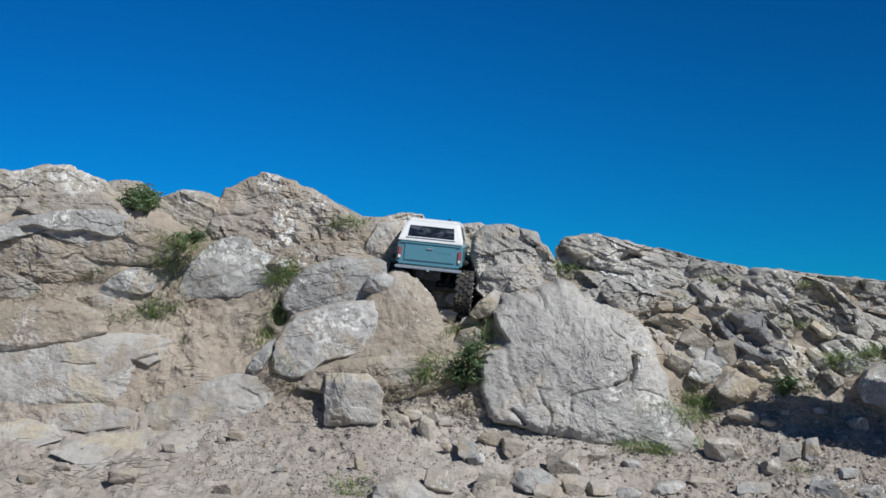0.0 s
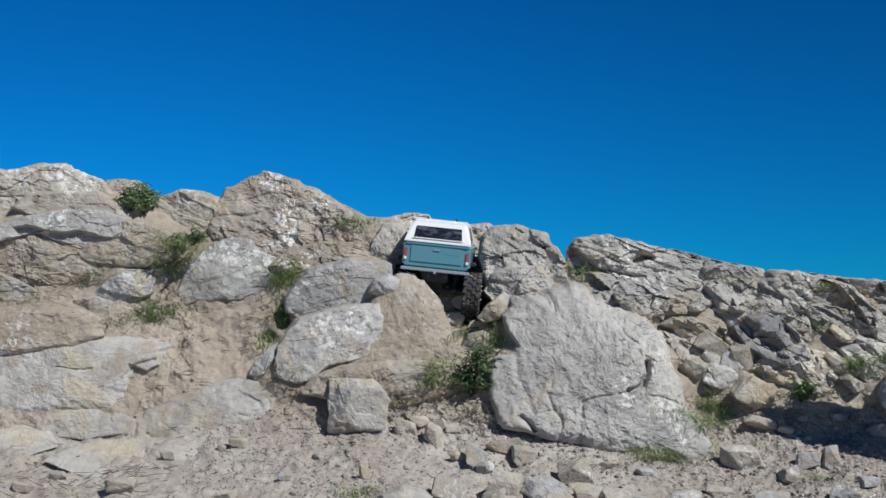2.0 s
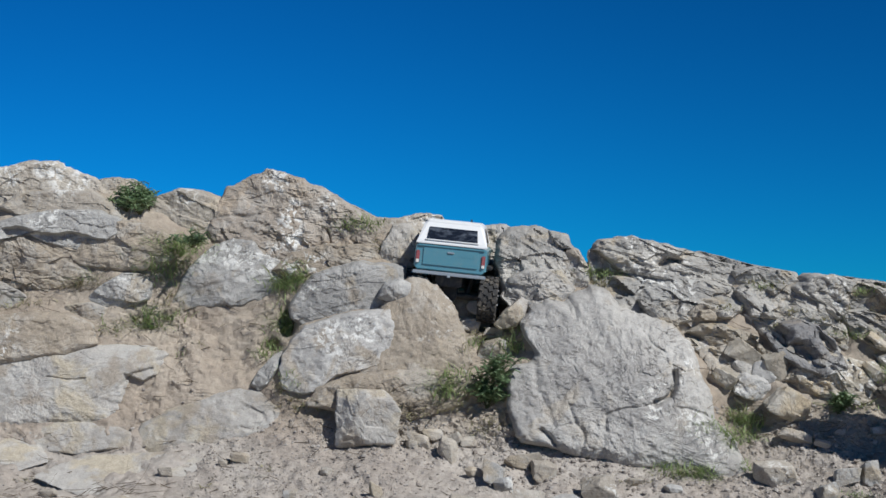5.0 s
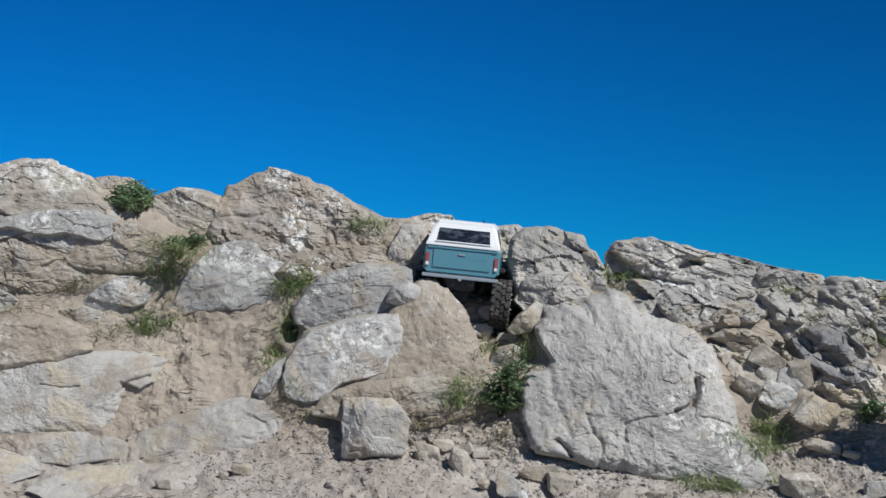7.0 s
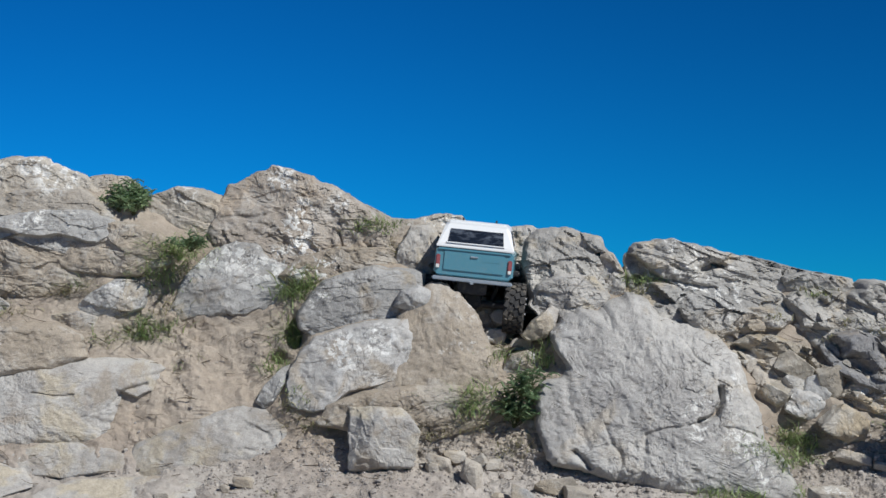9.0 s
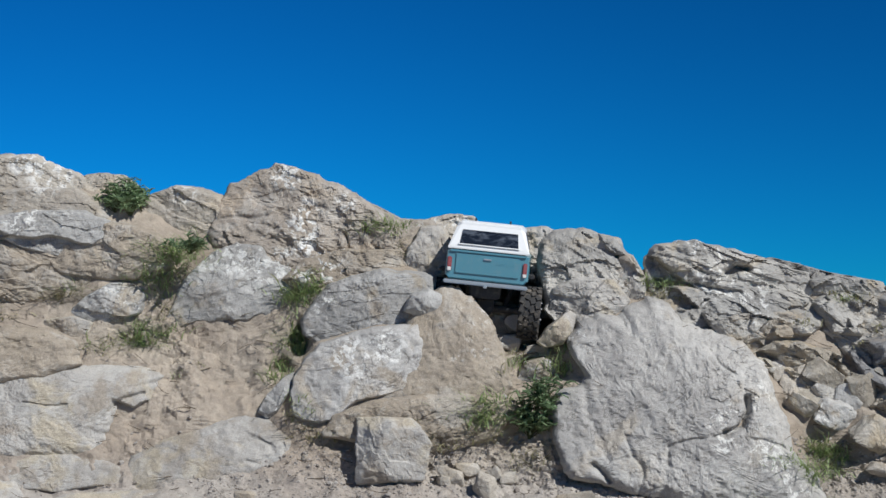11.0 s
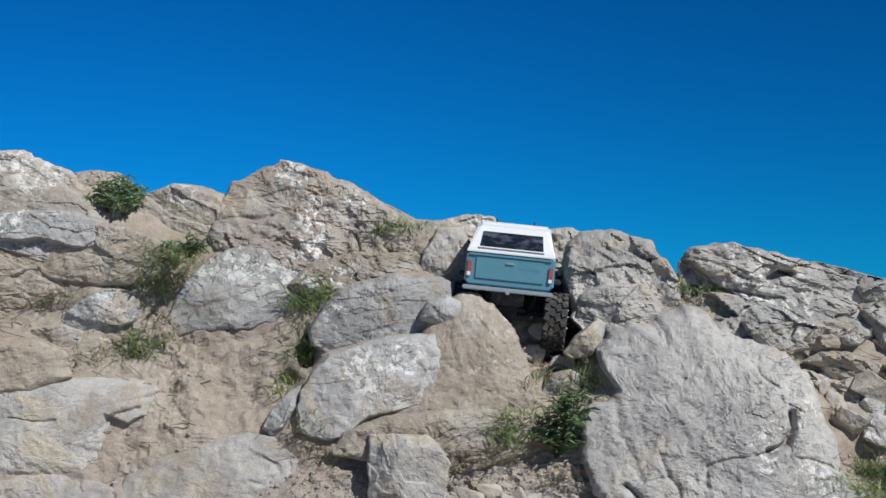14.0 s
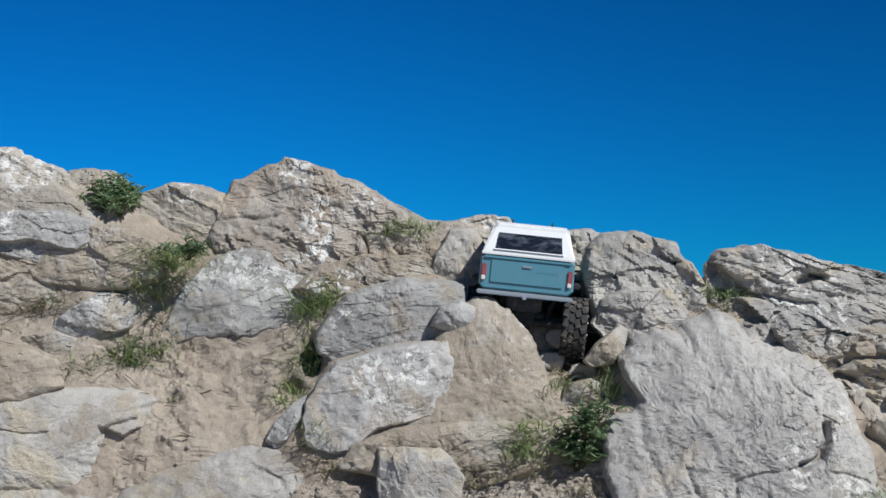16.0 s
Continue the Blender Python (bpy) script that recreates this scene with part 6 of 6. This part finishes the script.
lying_stone("grey angular stone lying in the dirt", 1.101, 0.132, (0.070, 0.040, 0.036), (-9, -3, -10), ROCK, 128, cells=14, planes=9, sharp=55, rough=0.6)
lying_stone("tan angular stone lying in the dirt", -0.133, 0.283, (0.037, 0.024, 0.024), (3, 13, 7), ROCK_TAN, 134, cells=9, planes=6, sharp=42, rough=0.6)
lying_stone("grey angular stone lying in the dirt", 0.089, 0.198, (0.047, 0.034, 0.037), (-3, -10, -14), ROCK, 135, cells=9, planes=9, sharp=42, rough=0.6)
lying_stone("tan angular stone lying in the dirt", 0.270, 0.130, (0.080, 0.051, 0.050), (-4, 4, 2), ROCK_TAN, 136, cells=14, planes=10, sharp=48, rough=0.6)
lying_stone("tan angular stone lying in the dirt", 0.345, 0.143, (0.059, 0.041, 0.045), (12, 2, -5), ROCK_TAN, 137, cells=14, planes=6, sharp=59, rough=0.6)
lying_stone("tan angular stone lying in the dirt", 0.103, 0.135, (0.059, 0.042, 0.047), (2, -9, 10), ROCK_TAN, 138, cells=14, planes=9, sharp=30, rough=0.6)
lying_stone("tan angular stone lying in the dirt", 0.007, 0.290, (0.032, 0.022, 0.024), (-10, 6, -3), ROCK_TAN, 139, cells=9, planes=7, sharp=32, rough=0.6)
lying_stone("tan angular stone lying in the dirt", 0.672, 0.161, (0.060, 0.034, 0.031), (-9, 10, 10), ROCK_TAN, 140, cells=9, planes=9, sharp=47, rough=0.6)
lying_stone("grey angular stone lying in the dirt", 1.064, 0.172, (0.055, 0.033, 0.031), (-10, -5, 1), ROCK, 141, cells=9, planes=10, sharp=37, rough=0.6)
lying_stone("grey angular stone lying in the dirt", 1.043, 0.319, (0.043, 0.026, 0.024), (1, 0, 0), ROCK, 142, cells=9, planes=8, sharp=51, rough=0.6)
lying_stone("grey angular stone lying in the dirt", 1.147, 0.280, (0.052, 0.030, 0.027), (-11, 14, 11), ROCK, 143, cells=9, planes=9, sharp=38, rough=0.6)
lying_stone("grey angular stone lying in the dirt", 0.948, 0.320, (0.038, 0.022, 0.021), (-2, -2, -6), ROCK, 144, cells=9, planes=5, sharp=52, rough=0.6)
lying_stone("grey angular stone lying in the dirt", 0.504, 0.200, (0.042, 0.025, 0.023), (13, 7, 2), ROCK, 150, cells=9, planes=8, sharp=36, rough=0.6)
lying_stone("tan angular stone lying in the dirt", -0.344, 0.228, (0.031, 0.020, 0.020), (6, 8, 6), ROCK_TAN, 151, cells=9, planes=7, sharp=30, rough=0.6)
lying_stone("grey angular stone lying in the dirt", -0.424, 0.175, (0.036, 0.023, 0.023), (7, -13, 9), ROCK, 152, cells=9, planes=5, sharp=39, rough=0.6)
lying_stone("tan angular stone lying in the dirt", -0.740, 0.228, (0.037, 0.022, 0.020), (-8, 1, -9), ROCK_TAN, 153, cells=9, planes=6, sharp=31, rough=0.6)
lying_stone("tan angular stone lying in the dirt", -1.011, 0.187, (0.041, 0.025, 0.023), (14, -8, -9), ROCK_TAN, 154, cells=9, planes=8, sharp=34, rough=0.6)
lying_stone("tan angular stone lying in the dirt", -1.087, 0.161, (0.055, 0.030, 0.025), (11, 8, -4), ROCK_TAN, 155, cells=9, planes=7, sharp=40, rough=0.6)
lying_stone("tan angular stone lying in the dirt", -0.663, 0.175, (0.033, 0.020, 0.020), (7, -2, -6), ROCK_TAN, 156, cells=9, planes=9, sharp=34, rough=0.6)
lying_stone("tan angular stone lying in the dirt", 0.414, 0.207, (0.036, 0.023, 0.023), (8, -2, 13), ROCK_TAN, 157, cells=9, planes=6, sharp=41, rough=0.6)


def buried_stones():
    """Stones of many sizes that stick out of the soil of the bank."""
    rng = np.random.default_rng(58)
    for k in range(70):
        x, z = rng.uniform(-1.35, 0.2), rng.uniform(0.34, 0.86)
        w = 0.016 + 0.045 * rng.uniform(0, 1) ** 2.5
        if covered(x, z) or (x > -0.24 and z > 0.52):
            continue
        at = bank(np.array([x]), np.array([z]))[0] + (0, rng.uniform(0.002, 0.014), 0)
        mat, tint = ((ROCK_EARTH, "brown"), (ROCK_TAN, "tan"), (ROCK_EARTH, "brown"), (ROCK_SLAB, "pale"))[rng.integers(0, 4)]
        stone("stone", tint + " stone half buried in the soil of the bank", tuple(at), (w, w * rng.uniform(0.5, 0.8), w * rng.uniform(0.45, 0.8)),
              (rng.uniform(-20, 20), rng.uniform(-30, 30), rng.uniform(-40, 40)), mat, 2000 + k, 14 if w > 0.05 else 9, "stones stuck in the bank", 7, 36, 0.8)


buried_stones()


def pebbles(name, label, n, seed, x_range, z_range, sizes, mat, power=1.0, cells=3):
    """Loose gravel, too much to count."""
    rng = np.random.default_rng(seed)
    shapes = [stone_points(seed * 10 + k, (1.0, 0.55 + 0.04 * k, 0.42 + 0.03 * k), cells, 6, 50, 0.3) for k in range(12)]
    x = rng.uniform(*x_range, n)
    z = z_range[0] + (z_range[1] - z_range[0]) * rng.uniform(0, 1, n) ** power
    z = np.minimum(z, ridge_z(x) - 0.03)
    keep = np.array(value_noise(np.stack([x * 4, z * 9, x * 0], 1), seed)) > rng.uniform(-0.9, 0.5, n)
    keep &= ~covered(x, z) & ~((np.abs(x - 0.02) < 0.24) & (z > 0.55))
    x, z = x[keep], z[keep]
    at = bank(x, z)
    verts, faces, base = [], [], 0
    for p in at:
        v, f = shapes[rng.integers(0, 12)]
        s = sizes[0] + (sizes[1] - sizes[0]) * rng.uniform(0, 1) ** 3.5
        m = np.array(Euler(rng.uniform(-0.5, 0.5, 3) + (0, 0, rng.uniform(0, 6))).to_matrix())
        verts.append((v * s) @ m.T + p + (0, -0.06 * s, 0.12 * s))
        faces += [[base + i for i in q] for q in f]
        base += len(v)
    ob = new(name, mesh_from(name, np.concatenate(verts), faces, mat, False))
    tagged(ob, label, "gravel", kind="stuff")


def pebble_material():
    m, nt, bsdf = nodes_of("gravel_stone")
    geo = nt.nodes.new("ShaderNodeNewGeometry")
    col = blend(nt, geo.outputs["Random Per Island"], (0.25, 0.218, 0.19), (0.49, 0.45, 0.41))
    grain = noise_node(nt, 200, 4, 0.7)
    col = blend(nt, ramp(nt, grain, 0.3, 0.7), blend(nt, 1.0, col, (0.75, 0.75, 0.75), "MULTIPLY"), col)
    nt.links.new(col, bsdf.inputs["Base Color"])
    bsdf.inputs["Roughness"].default_value = 0.95
    bsdf.inputs["Specular IOR Level"].default_value = 0.2
    bump(nt, bsdf, (grain, 0.5, 0.003))
    return m


PEBBLE = pebble_material()
pebbles("gravel", "loose pale gravel and grit over the dirt", 4800, 3, (-0.4, 1.5), (0.10, 0.31), (0.0035, 0.016), PEBBLE, 0.9)
pebbles("gravel", "sparse grit over the dusty slabs", 600, 5, (-1.4, -0.3), (0.10, 0.30), (0.003, 0.011), PEBBLE, 0.9)
pebbles("gravel", "small stones caught in the soil of the bank", 1200, 4, (-1.4, 1.5), (0.30, 0.85), (0.003, 0.013), PEBBLE)
pebbles("gravel", "fine grit lying on the dirt", 17500, 9, (-0.7, 1.5), (0.10, 0.36), (0.0024, 0.009), PEBBLE, 0.9, 1)
pebbles("gravel", "dense grey gravel in the shaded corner", 2600, 6, (0.35, 1.6), (0.10, 0.40), (0.003, 0.013), PEBBLE)


def dry_roots(label, count, seed, x_range, z_range, longest):
    """Short dead roots and straws lying on the soil."""
    rng = np.random.default_rng(seed)
    verts, faces = [], []
    for _ in range(count):
        x, z = rng.uniform(*x_range), rng.uniform(*z_range)
        p = bank(np.array([x]), np.array([min(z, float(ridge_z(x)) - 0.04)]))[0] + (0, -0.004, 0.003)
        L, a = rng.uniform(0.015, longest), rng.uniform(-0.7, 0.7) + (math.pi if rng.uniform() < 0.5 else 0)
        way, bend = np.array([math.cos(a), -0.12, math.sin(a) * 0.8]), rng.normal(0, 0.35)
        i0 = len(verts)
        for s in range(5):
            f = s / 4
            c = p + way * L * f + np.array([0, -0.004 * math.sin(f * 3.1), bend * L * f * f])
            r = 0.0011 * (1 - 0.6 * f)
            verts += [c + np.array([0, r * math.cos(q), r * math.sin(q)]) for q in (0.5, 2.6, 4.7)]
        for s in range(4):
            for q in range(3):
                b0, b1 = i0 + 3 * s + q, i0 + 3 * s + (q + 1) % 3
                faces.append([b0, b1, b1 + 3, b0 + 3])
    ob = new("dry_roots", mesh_from("dry_roots", np.array(verts), faces, TWIG))
    tagged(ob, label, "roots", kind="stuff")


TWIG = plain("dead_root", (0.11, 0.08, 0.05), 0.9, 0, 0, 0.3)
dry_roots("short dead brown roots and straws on the soil", 420, 44, (-1.35, 1.3), (0.16, 0.8), 0.06)
dry_roots("dark dead twigs littering the dusty slabs", 90, 45, (-1.3, -0.7), (0.13, 0.22), 0.07)
